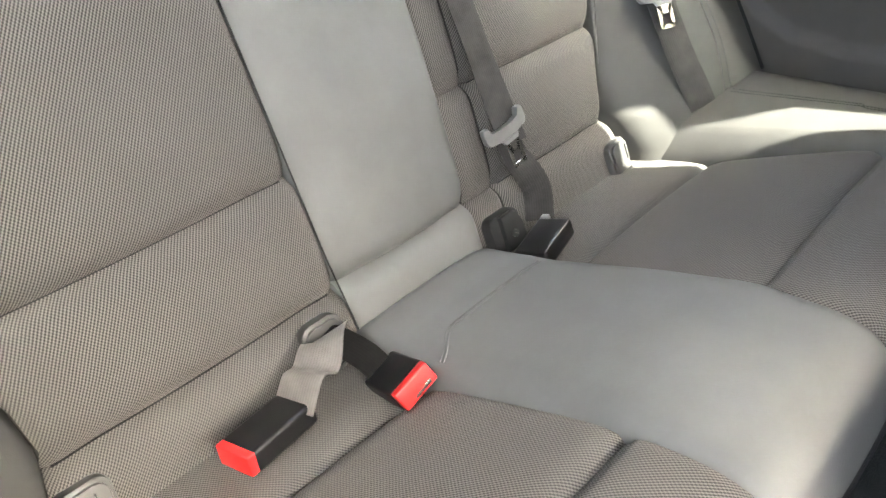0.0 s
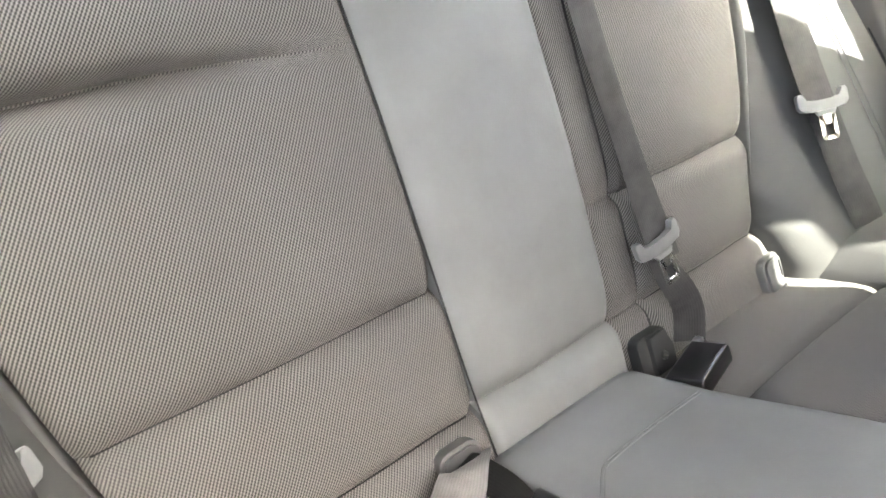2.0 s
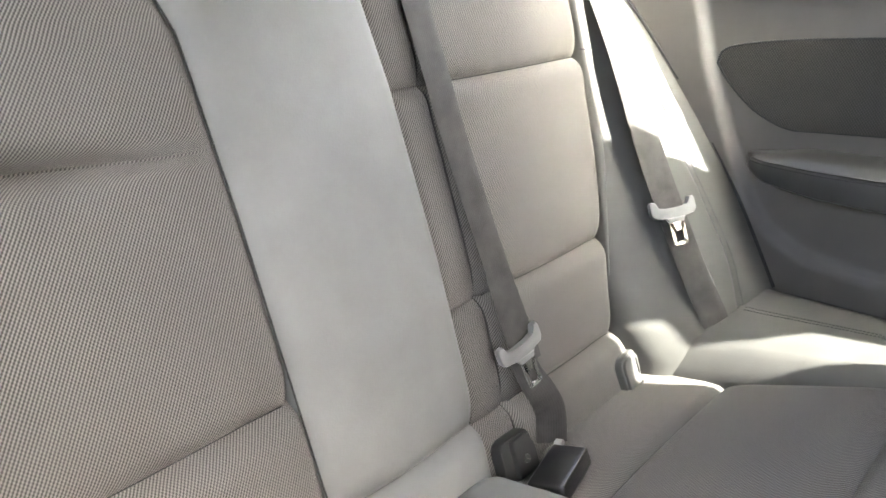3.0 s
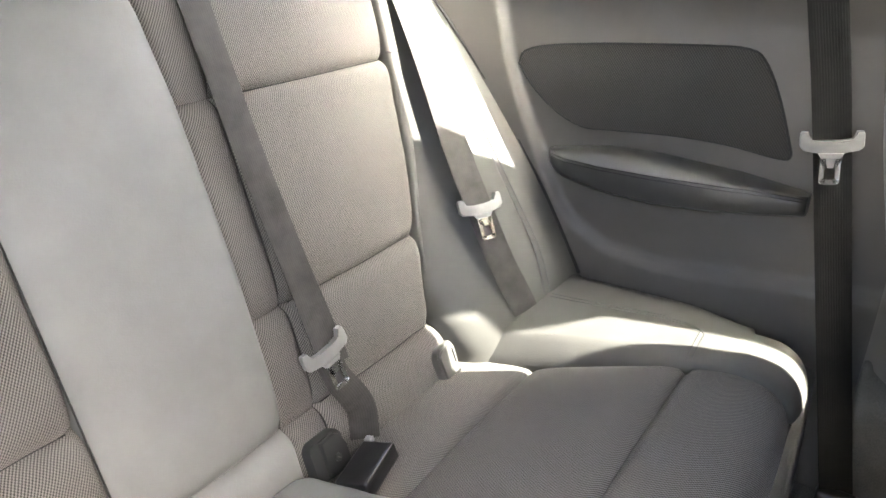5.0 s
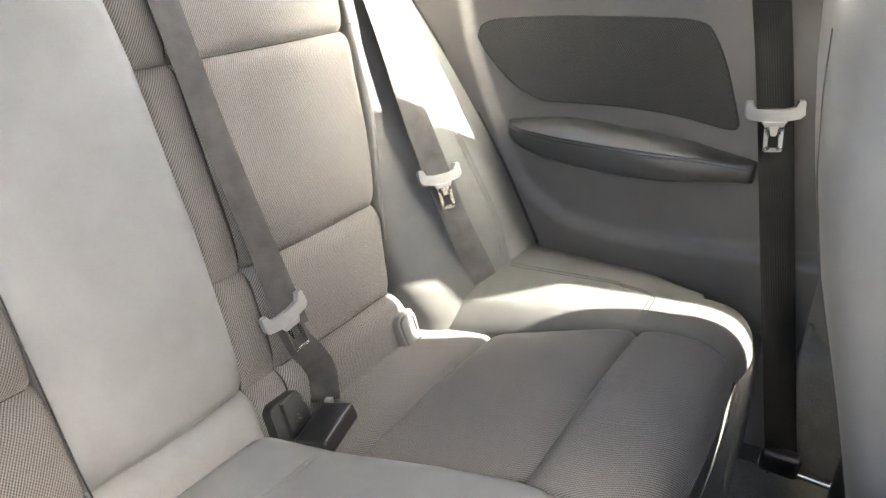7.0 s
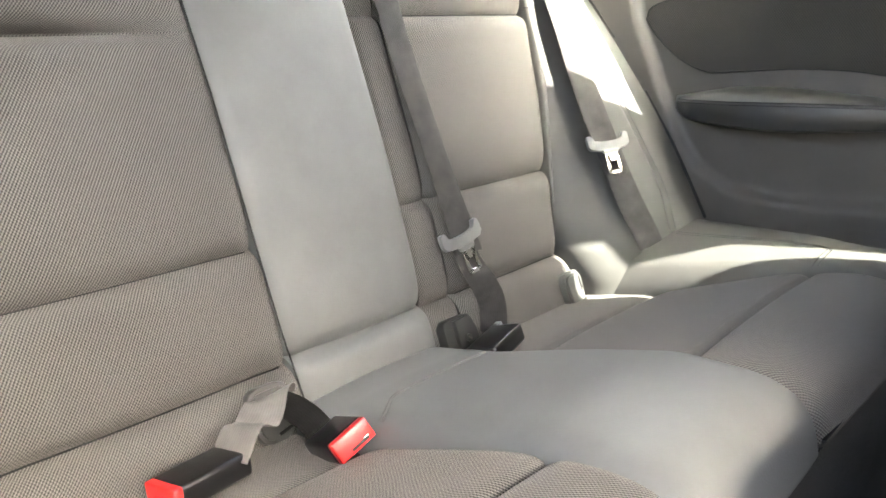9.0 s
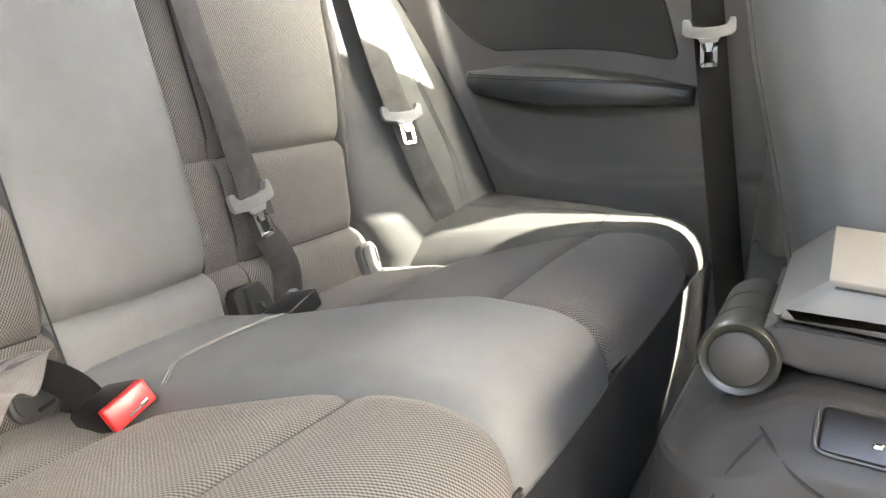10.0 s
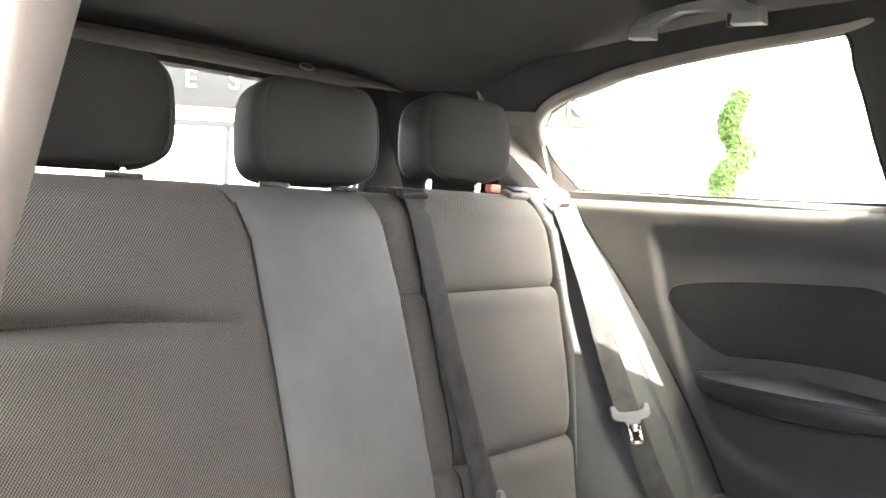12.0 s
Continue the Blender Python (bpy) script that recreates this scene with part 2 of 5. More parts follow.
def tube(points, radius, sides=8, closed=False, taper=None):
    """A round rod along points."""
    bm = bmesh.new()
    pts = [Vector(p) for p in points]
    rings, n = [], len(pts)
    side = None
    for k, p in enumerate(pts):
        a, b = pts[(k - 1) % n] if closed or k else p, pts[(k + 1) % n] if closed or k < n - 1 else p
        way = (b - a).normalized()
        ref = side if side is not None else (Vector((0, 0, 1)) if abs(way.z) < 0.9 else Vector((1, 0, 0)))
        side = (ref - way * ref.dot(way)).normalized()
        up = way.cross(side)
        r = radius * (float(np.interp(k / max(1, n - 1), np.linspace(0, 1, len(taper)), taper)) if taper else 1)
        rings.append([bm.verts.new(p + (side * math.cos(2 * math.pi * i / sides) + up * math.sin(2 * math.pi * i / sides)) * r) for i in range(sides)])
    for k in range(n if closed else n - 1):
        for i in range(sides):
            r0, r1 = rings[k], rings[(k + 1) % n]
            bm.faces.new([r0[i], r0[(i + 1) % sides], r1[(i + 1) % sides], r1[i]])
    if not closed:
        bm.faces.new(rings[0][::-1])
        bm.faces.new(rings[-1])
    return bm


def glide(points, steps=8):
    """A smooth line through points."""
    p = [Vector(q) for q in points]
    p = [p[0] * 2 - p[1]] + p + [p[-1] * 2 - p[-2]]
    out = []
    for k in range(1, len(p) - 2):
        for i in range(steps):
            t = i / steps
            a, b, c, d = p[k - 1], p[k], p[k + 1], p[k + 2]
            out.append(0.5 * (2 * b + (c - a) * t + (2 * a - 5 * b + 4 * c - d) * t * t + (3 * b - a - 3 * c + d) * t ** 3))
    out.append(p[-2].copy())
    return out


def ribbon(points, sides, width=0.047, thick=0.0014, steps=8):
    """Belt webbing along points; sides: which way the width runs at each point."""
    c = glide(points, steps)
    s = glide(sides, steps)
    bm = bmesh.new()
    uv = bm.loops.layers.uv.new("UVMap")
    rows, dist = [], 0.0
    cols = (-0.5, -0.47, -0.25, 0.0, 0.25, 0.47, 0.5)
    for k, p in enumerate(c):
        way = (c[min(k + 1, len(c) - 1)] - c[max(k - 1, 0)]).normalized()
        a = (s[k] - way * s[k].dot(way)).normalized()
        nrm = way.cross(a)
        if k:
            dist += (p - c[k - 1]).length
        top = [bm.verts.new(p + a * (width * q) + nrm * thick * (0.5 if abs(q) < 0.49 else 0.15)) for q in cols]
        low = [bm.verts.new(p + a * (width * q) - nrm * thick * (0.5 if abs(q) < 0.49 else 0.15)) for q in cols]
        rows.append((top, low, dist))
    for k in range(len(rows) - 1):
        (t0, l0, d0), (t1, l1, d1) = rows[k], rows[k + 1]
        for a, b in ((t0, t1), (l0, l1)):
            for i in range(len(cols) - 1):
                f = bm.faces.new([a[i], a[i + 1], b[i + 1], b[i]])
                for loop, (w, d) in zip(f.loops, ((cols[i], d0), (cols[i + 1], d0), (cols[i + 1], d1), (cols[i], d1))):
                    loop[uv].uv = (w * width + 0.5, d)
        for i in (0, -1):
            bm.faces.new([t0[i], t1[i], l1[i], l0[i]])
    for t, l, _ in (rows[0], rows[-1]):
        bm.faces.new(t + l[::-1])
    return bm


def block(sx, sy, sz, bevel=0.004, m=None, segments=3, taper=None):
    """A bevelled block, centred; taper: scale in x and y of the top."""
    bm = bmesh.new()
    bmesh.ops.create_cube(bm, size=1.0)
    for v in bm.verts:
        k = taper if taper and v.co.z > 0 else (1, 1)
        v.co = Vector((v.co.x * sx * k[0], v.co.y * sy * k[1], v.co.z * sz))
    if bevel:
        bmesh.ops.bevel(bm, geom=bm.edges[:], offset=bevel, segments=segments, profile=0.5, affect="EDGES")
    if m is not None:
        bmesh.ops.transform(bm, matrix=m, verts=bm.verts[:])
    return bm


def prism(outline, depth, bevel=0.0, m=None, segments=2, hole=None):
    """A plate: an outline in x and z pushed depth along y; hole: an inner outline of as many points."""
    bm = bmesh.new()
    fr = [bm.verts.new((x, 0, z)) for x, z in outline]
    bk = [bm.verts.new((x, depth, z)) for x, z in outline]
    n = len(outline)
    for i in range(n):
        bm.faces.new([fr[i], fr[(i + 1) % n], bk[(i + 1) % n], bk[i]])
    if hole:
        hf = [bm.verts.new((x, 0, z)) for x, z in hole]
        hb = [bm.verts.new((x, depth, z)) for x, z in hole]
        for i in range(n):
            j = (i + 1) % n
            bm.faces.new([fr[i], fr[j], hf[j], hf[i]])
            bm.faces.new([bk[j], bk[i], hb[i], hb[j]])
            bm.faces.new([hf[j], hf[i], hb[i], hb[j]])
    else:
        bm.faces.new(fr[::-1])
        bm.faces.new(bk)
    if bevel:
        es = [e for e in bm.edges if abs(e.verts[0].co.y - e.verts[1].co.y) < 1e-6]
        bmesh.ops.bevel(bm, geom=es, offset=bevel, segments=segments, profile=0.5, affect="EDGES")
    if m is not None:
        bmesh.ops.transform(bm, matrix=m, verts=bm.verts[:])
    return bm


def rounded(w, h, r, k=5, cx=0.0, cz=0.0):
    """The outline of a rectangle with round corners."""
    out = []
    for sx, sz, a0 in ((1, 1, 0), (-1, 1, 90), (-1, -1, 180), (1, -1, 270)):
        for i in range(k + 1):
            a = radians(a0 + 90 * i / k)
            out.append((cx + sx * (w / 2 - r) + r * math.cos(a), cz + sz * (h / 2 - r) + r * math.sin(a)))
    return out


def lerp(a, b, t):
    return a + (b - a) * t


def ease(t):
    t = min(1.0, max(0.0, t))
    return t * t * (3 - 2 * t)


def table(z, pairs):
    return float(np.interp(z, [a for a, _ in pairs], [b for _, b in pairs]))


# ---- the rear seat's plan ----
def back_y(z):
    """The backrest's front face, leaning back."""
    return 0.612 + 0.366 * (z - 0.33)


def edge_right(z):
    return table(z, ((0.28, 0.512), (0.32, 0.504), (0.36, 0.488), (0.395, 0.475), (0.44, 0.480), (0.53, 0.503), (0.65, 0.533), (0.80, 0.556), (0.90, 0.562), (0.97, 0.535)))


def edge_left(z):
    return -table(z, ((0.28, 0.498), (0.32, 0.490), (0.36, 0.474), (0.395, 0.462), (0.44, 0.467), (0.53, 0.492), (0.65, 0.520), (0.80, 0.545), (0.90, 0.552), (0.97, 0.53)))


FOLDS = (0.380, 0.523, 0.790)
FOLDS_WIDE = (0.374, 0.514, 0.774)


def puff(z, folds, depth, top_scale=1.0):
    """How far a pad stands back at height z: nil between the folds, deep at them."""
    out = 0.0
    for f in folds:
        d = z - f
        deep = depth * (1.15 if f < 0.45 else 1.0) * (top_scale if f > 0.7 else 1.0)
        w = (0.019 if f < 0.7 else 0.016) if d > 0 else 0.0050
        out += deep * math.exp(-abs(d) / w) - 0.08 * depth * math.exp(-((d + 0.022) / 0.018) ** 2)
    return out


def rim(d, r, deep):
    """How far a rounded edge stands back at d from the edge."""
    if d >= r:
        return 0.0
    q = 1 - max(d, 0.0) / r
    return deep * (1 - math.sqrt(max(0.0, 1 - q * q)))


def pad_point(x, z, x0, x1, folds, depth=0.023, bulge=0.006, r=0.018, deep=0.009, top=None, set_back=0.0, fade=False):
    u = (x - x0) / max(1e-6, x1 - x0)
    crown = bulge * (1 - (2 * u - 1) ** 2)
    y = back_y(z) + set_back - crown + puff(z, folds, depth * (0.80 + 0.20 * min(1.0, 7 * min(u, 1 - u))), 3.0 * ease((0.97 - u) / 0.45) if fade else 1.0) + rim(min(x - x0, x1 - x), r, deep)
    if top is not None:
        y += rim(top - z, 0.045, 0.05)
    return x, y, z


CUSHION = ((0.075, 0.300), (0.080, 0.345), (0.088, 0.390), (0.110, 0.424), (0.160, 0.441), (0.234, 0.432), (0.350, 0.388), (0.486, 0.334), (0.545, 0.318), (0.640, 0.298))


def cushion_z(y):
    return table(y, CUSHION)

# ---- structure: floor, walls, roof ----
def sheet_structure(name, bm, mat, label, category="structure", smooth=40.0):
    return tagged(obj(name, bm, mat, None, "", smooth), label, category, "", "structure")


# ground outside and the cabin floor
bm = bmesh.new()
g = 400.0
quad = [bm.verts.new(p) for p in ((-g, -g, -0.35), (g, -g, -0.35), (g, g, -0.35), (-g, g, -0.35))]
bm.faces.new(quad)
sheet_structure("ground", bm, PAVING, "unseen forecourt round the car, pale to bounce light inside", "ground")


def floor_point(u, v):
    x, y = lerp(-0.74, 0.74, u), lerp(-1.6, 1.5, v)
    z = 0.04 + 0.09 * math.exp(-(x / 0.13) ** 2) + 0.010 * noise.noise(Vector((x * 5, y * 5, 0)))
    if y > 0.18:
        z += 0.17 * ease((y - 0.18) / 0.06)
    z += 0.10 * ease((abs(x) - 0.655) / 0.03)
    return x, y, z


sheet_structure("floor", slab(floor_point, 60, 90, (0, 0, -0.04)), CARPET, "dark grey fibrous carpet over the cabin floor and sill", "floor")

# the side trims: lower wall up to the window sill, both sides alike
SILL = 0.975


def wall_x(y, z):
    """Inner face of the side wall below the sill."""
    x = 0.722
    x -= 0.016 * math.exp(-((z - 0.70) / 0.30) ** 2)
    x += 0.020 * ease((0.50 - z) / 0.25)
    x -= 0.008 * math.exp(-((z - 0.955) / 0.045) ** 2)
    x -= 0.10 * ease((y - 0.90) / 0.35)
    x -= 0.055 * ease((0.03 - y) / 0.05) - 0.011 * ease((-0.26 - y) / 0.15)          # thicker door
    x += 0.060 * ease((0.03 - y) / 0.03) * ease((0.405 - z) / 0.016)                    # the door ends above the sill
    # recessed field that holds the armrest and the cloth insert
    rim_y = table(z, ((0.467, 0.36), (0.479, 0.451), (0.512, 0.514), (0.557, 0.551), (0.65, 0.60), (0.78, 0.655), (0.90, 0.69)))
    rim_z = table(y, ((-0.2, 0.51), (0.114, 0.495), (0.242, 0.477), (0.356, 0.467), (0.451, 0.479), (0.514, 0.512), (0.551, 0.557), (0.60, 0.65)))
    x += 0.016 * ease(min(rim_y - y, z - rim_z) / 0.022) * ease((0.93 - z) / 0.06)
    return x


def wall_side(sign, y0, y1, name, label, mat=TRIM):
    def fn(u, v):
        y = lerp(y0, y1, u)
        z = lerp(0.06, SILL, v)
        x = wall_x(y, z) + 0.035 * rim(SILL - z, 0.03, 1.0)
        return sign * x, y, z
    return sheet_structure(name, slab(fn, 260 if sign > 0 else 120, 120 if sign > 0 else 50, (sign * 0.05, 0, 0)), mat, label, "side trim")


wall_side(1, 0.020, 1.32, "wall_east", "dark grey moulded side trim panel below the rear side window")
# the door half takes the lighter copy, with the light in its colour
wall_side(1, -1.55, 0.026, "door_2", "grey moulded trim of the closed far door, lightened as window light", DOOR_TRIM_LIT)
wall_side(-1, 0.12, 1.32, "wall_west", "dark grey moulded side trim panel beside the open door")


# sill ledge under the glass, then the glass plane leaning inwards
def glass_x(z):
    return 0.735 - 0.68 * (z - 0.98)


def ledge(sign, y0, y1, name):
    def fn(u, v):
        y = lerp(y0, y1, u)
        x = lerp(wall_x(y, SILL) + 0.012, 0.775 - 0.10 * ease((y - 0.90) / 0.35), v)
        z = SILL + 0.006 * math.sin(math.pi * min(1, v * 1.3)) + 0.016 * ease((y - 0.2) / 0.6) - 0.008
        return sign * x, y, z
    return sheet_structure(name, slab(fn, 50, 8, (0, 0, -0.02)), TRIM, "dark padded window sill ledge with a soft edge", "window sill")


ledge(1, -1.55, 1.30, "trim_sill_east")
ledge(-1, 0.12, 1.30, "trim_sill_west")

# the side window's outline in y and z, and the wall round it
WIN = ((0.872, 0.988), (0.913, 1.043), (0.924, 1.078), (0.919, 1.119), (0.889, 1.146), (0.839, 1.165), (0.764, 1.182), (0.694, 1.198), (0.573, 1.213),
       (0.468, 1.222), (0.374, 1.227), (0.295, 1.233), (0.287, 1.187), (0.278, 1.140), (0.270, 1.082), (0.259, 1.022), (0.256, 0.984))
FRONT_WIN = ((-0.19, 0.985), (-0.185, 1.06), (-0.162, 1.13), (-0.085, 1.200), (-0.09, 1.275), (-0.25, 1.275), (-0.5, 1.225), (-0.8, 1.16), (-1.05, 1.07), (-1.25, 0.985))


def frame_ring(sign, ring, outer, name, mat, label, thick=0.04, keep=None):
    """The wall round one window: from the window's outline out to an outer outline of as many points, with thickness."""
    bm = bmesh.new()
    def at(y, z, d):
        return Vector((sign * (glass_x(z) + d), y, z))
    n = len(ring)
    steps = 4
    loops = []
    for k in range(steps + 1):
        t = k / steps
        row = []
        for (a, b), (c, d) in zip(ring, outer):
            y, z = lerp(a, c, t), lerp(b, d, t)
            inset = -0.022 * ease(t * 2.5)
            row.append(bm.verts.new(at(y, z, inset + 0.004)))
        loops.append(row)
    back = [bm.verts.new(at(a, b, thick)) for a, b in ring]
    far = [bm.verts.new(at(a, b, thick)) for a, b in outer]
    for i in range(n) if keep is None else keep:
        j = (i + 1) % n
        for k in range(steps):
            bm.faces.new([loops[k][i], loops[k][j], loops[k + 1][j], loops[k + 1][i]])
        bm.faces.new([loops[0][i], loops[0][j], back[j], back[i]])
        bm.faces.new([back[i], back[j], far[j], far[i]])
        bm.faces.new([loops[-1][i], loops[-1][j], far[j], far[i]])
    bmesh.ops.delete(bm, geom=[v for v in bm.verts if not v.link_faces], context="VERTS")
    return sheet_structure(name, bm, mat, label, "window frame")


REAR_OUT = ((0.90, 0.955), (1.06, 0.955), (1.20, 0.98), (1.24, 1.05), (1.20, 1.16), (1.08, 1.200), (0.90, 1.235), (0.75, 1.248), (0.61, 1.258),
            (0.49, 1.265), (0.39, 1.27), (0.20, 1.27), (0.165, 1.20), (0.15, 1.145), (0.14, 1.08), (0.13, 1.02), (0.125, 0.955))
FRONT_OUT = ((0.122, 0.955), (0.135, 1.06), (0.147, 1.14), (0.16, 1.20), (0.195, 1.287), (-0.2, 1.285), (-0.5, 1.262), (-0.85, 1.21), (-1.15, 1.12), (-1.5, 0.955))
frame_ring(1, WIN, REAR_OUT, "wall_window_east", LINER, "dark trim round the rear side window", 0.008, range(4, 16))
frame_ring(1, WIN, REAR_OUT, "trim_window_corner_east", PALE_LINER, "pale trim at the rear corner of the side window", 0.008, (16, 0, 1, 2, 3))
frame_ring(-1, WIN, REAR_OUT, "wall_window_west", TRIM, "dark trim round the rear side window by the door")
frame_ring(1, FRONT_WIN, FRONT_OUT, "wall_door_east", TRIM, "dark trim round the closed door's window", 0.013)


def pane(sign, ring, name, label):
    bm = bmesh.new()
    a = [bm.verts.new((sign * (glass_x(z) + 0.016), y, z)) for y, z in ring]
    b = [bm.verts.new((sign * (glass_x(z) + 0.020), y, z)) for y, z in ring]
    bm.faces.new(a)
    bm.faces.new(b[::-1])
    for i in range(len(a)):
        j = (i + 1) % len(a)
        bm.faces.new([a[i], a[j], b[j], b[i]])
    ob = sheet_structure(name, bm, GLASS, label, "window", 0)
    ob.visible_shadow = False
    return ob


def grow(ring, k, cy, cz):
    return [(cy + (y - cy) * k, cz + (z - cz) * k) for y, z in ring]


pane(1, grow(WIN, 1.02, 0.6, 1.1), "window_1", "clear rear side window glass of the car")
pane(-1, grow(WIN, 1.02, 0.6, 1.1), "window_2", "clear rear side window glass by the door")
pane(1, grow(FRONT_WIN, 1.02, -0.5, 1.1), "window_3", "clear glass of the closed front door")

# black seal round the rear side window
for sign, nm in ((1, "trim_seal_east"), (-1, "trim_seal_west")):
    path = [(sign * (glass_x(z) - 0.001), y, z) for y, z in WIN]
    sheet_structure(nm, tube(glide(path + path[:1], 4)[:-1], 0.0024, 6, True), SEAM, "thin black rubber seal round the side window", "window seal")


# roof lining, arched, falling to the rear
def roof_z(x, y):
    return 1.325 - 0.065 * (abs(x) / 0.60) ** 4 - 0.105 * ease((y - 0.55) / 0.75) - 0.05 * ease((-y - 0.3) / 0.8)


def roof_point(u, v):
    y = lerp(-0.66, 1.26, v)
    x = lerp(-0.60, 0.60 - 0.062 * ease((0.12 - y) / 0.15), u)
    return x, y, roof_z(x, y)


sheet_structure("ceiling", slab(roof_point, 44, 60, (0, 0, 0.035)), LINER, "dark anthracite cloth headliner", "ceiling")

# roof edge roll above the side windows, pale where the cloth turns
for sign, nm in ((1, "trim_roof_east"), (-1, "trim_roof_west")):
    path = [(sign * (glass_x(z) - 0.013), y, z + 0.006) for y, z in WIN[2:12] + ((0.24, 1.243), (0.17, 1.248))]
    sheet_structure(nm, tube(glide(path, 4), 0.013, 14, False, (1.0, 1.0, 0.4)), PALE_LINER, "pale cloth roll along the window's upper edge", "trim")

# hatch: header, side posts and lower shelf round the rear window
HATCH_Y, HW = 1.27, 0.50


def hatch_frame():
    bm = prism([(-0.72, 0.55), (0.72, 0.55), (0.70, 0.98), (0.62, 1.27), (-0.62, 1.27), (-0.70, 0.98)], 0.05, 0.0, None, 2,
               [(-HW, 0.82), (HW, 0.82), (HW - 0.005, 0.98), (HW - 0.07, 1.175), (-HW + 0.07, 1.175), (-HW + 0.005, 0.98)])
    for v in bm.verts:
        v.co.y += HATCH_Y - 0.35 * (v.co.z - 1.17)
    return bm


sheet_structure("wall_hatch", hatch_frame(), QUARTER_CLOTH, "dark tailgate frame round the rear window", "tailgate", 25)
bm = bmesh.new()
a = [bm.verts.new((x, HATCH_Y + 0.02 - 0.35 * (z - 1.17), z)) for x, z in ((-0.52, 0.80), (0.52, 0.80), (0.45, 1.19), (-0.45, 1.19))]
b = [bm.verts.new(v.co + Vector((0, 0.004, 0))) for v in a]
bm.faces.new(a)
bm.faces.new(b[::-1])
for i in range(4):
    bm.faces.new([a[i], a[(i + 1) % 4], b[(i + 1) % 4], b[i]])
sheet_structure("window_4", bm, GLASS, "clear rear window glass in the tailgate", "window", 0).visible_shadow = False


def header_point(u, v):
    x = lerp(-0.52, 0.52, u)
    a = math.pi * lerp(0.0, 0.9, v)
    r = 0.024 * (1 - 0.85 * ease((abs(x) - 0.24) / 0.24))
    return x, 1.222 + r * math.cos(a), 1.200 - r * math.sin(a) + 0.004 - 0.012 * (x / 0.5) ** 2


sheet_structure("trim_header", slab(header_point, 30, 10, (0, 0.01, 0.012)), HEADER_LIT, "brown-grey cloth edge over the rear window, lightened as window light", "trim")

# parcel shelf between the backrest and the tailgate
sheet_structure("trim_parcel_shelf", block(1.24, 0.34, 0.02, 0.005, pose(0, 1.10, 0.80)), TRIM_DARK, "dark fibrous parcel shelf behind the backrest", "parcel shelf")


# rear quarter pillars between side window and tailgate
def quarter(sign, name, y0, y1, mat, label):
    def fn(u, v):
        y = lerp(y0, y1, u)
        z = lerp(0.955, 1.24, v)
        x = lerp(0.715, 0.58, v) - 0.12 * ease((y - 0.93) / 0.37)
        return sign * x, y, z
    return sheet_structure(name, slab(fn, 16, 12, (sign * 0.03, 0, 0)), mat, label, "pillar")


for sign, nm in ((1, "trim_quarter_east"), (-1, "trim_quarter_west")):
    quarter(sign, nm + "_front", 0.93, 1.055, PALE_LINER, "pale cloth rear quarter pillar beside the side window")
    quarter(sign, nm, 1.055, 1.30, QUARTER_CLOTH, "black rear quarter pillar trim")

# sloping shoulders between the backrest's corners and the rear quarters
for sign, nm in ((1, "trim_shoulder_east"), (-1, "trim_shoulder_west")):
    def shoulder(u, v, sign=sign):
        z = lerp(0.955, 1.13, v) - 0.012 * (2 * u - 1) ** 2
        return sign * (lerp(0.655, 0.745, u) - 0.68 * max(0.0, z - 0.98)), lerp(0.895, 1.03, v) - 0.010 * math.sin(math.pi * v), z
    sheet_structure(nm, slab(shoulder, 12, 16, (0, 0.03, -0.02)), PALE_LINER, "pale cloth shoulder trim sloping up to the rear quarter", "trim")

# windscreen frame, dashboard wall and front floor close the front
bm = block(1.46, 0.10, 1.10, 0.02, pose(0, -1.20, 0.59))
sheet_structure("wall_front", bm, TRIM_DARK, "dark dashboard wall under the windscreen", "dashboard")
# unseen header, made deeper to keep the sun off the console armrest
sheet_structure("trim_windscreen_header", block(1.30, 0.24, 0.05, 0.015, pose(0, -0.74, 1.250)), TRIM_DARK, "unseen windscreen header, deepened to shade the console armrest", "trim")
for sign, nm in ((1, "trim_screen_pillar_east"), (-1, "trim_screen_pillar_west")):
    sheet_structure(nm, tube([(sign * 0.57, -0.64, 1.25), (sign * 0.72, -1.28, 1.02)], 0.04, 8), TRIM_DARK, "dark windscreen pillar", "pillar")


# the near door pillar, leaning inwards, and the far one with its lower bulge
def pillar(sign, name, x_at, y0, y1, z0, z1, mat, label, side=0.10):
    bm = bmesh.new()
    rows = []
    for k in range(15):
        z = lerp(z0, z1, k / 14)
        x = x_at(z)
        ring = []
        for i in range(17):
            a = math.pi * i / 16
            cy = (y0 + y1) / 2 - math.cos(a) * (y1 - y0) / 2
            ring.append(bm.verts.new((sign * (x + side * (1 - math.sin(a) ** 0.45)), cy, z)))
        ring += [bm.verts.new((sign * (x + side + 0.01), y1, z)), bm.verts.new((sign * (x + side + 0.01), y0, z))]
        rows.append(ring)
    for r0, r1 in zip(rows, rows[1:]):
        for i in range(len(r0)):
            j = (i + 1) % len(r0)
            bm.faces.new([r0[i], r0[j], r1[j], r1[i]])
    bm.faces.new(rows[0])
    bm.faces.new(rows[-1][::-1])
    return sheet_structure(name, bm, mat, label, "door pillar")


pillar(-1, "trim_pillar_west", lambda z: 0.606 - 0.23 * (z - 0.95) if z > 0.9 else 0.6175 + 0.076 * ease((0.9 - z) / 0.3), 0.03, 0.26, 0.10, 1.26, PILLAR_CLOTH,
       "pale cloth-covered door pillar beside the open door")
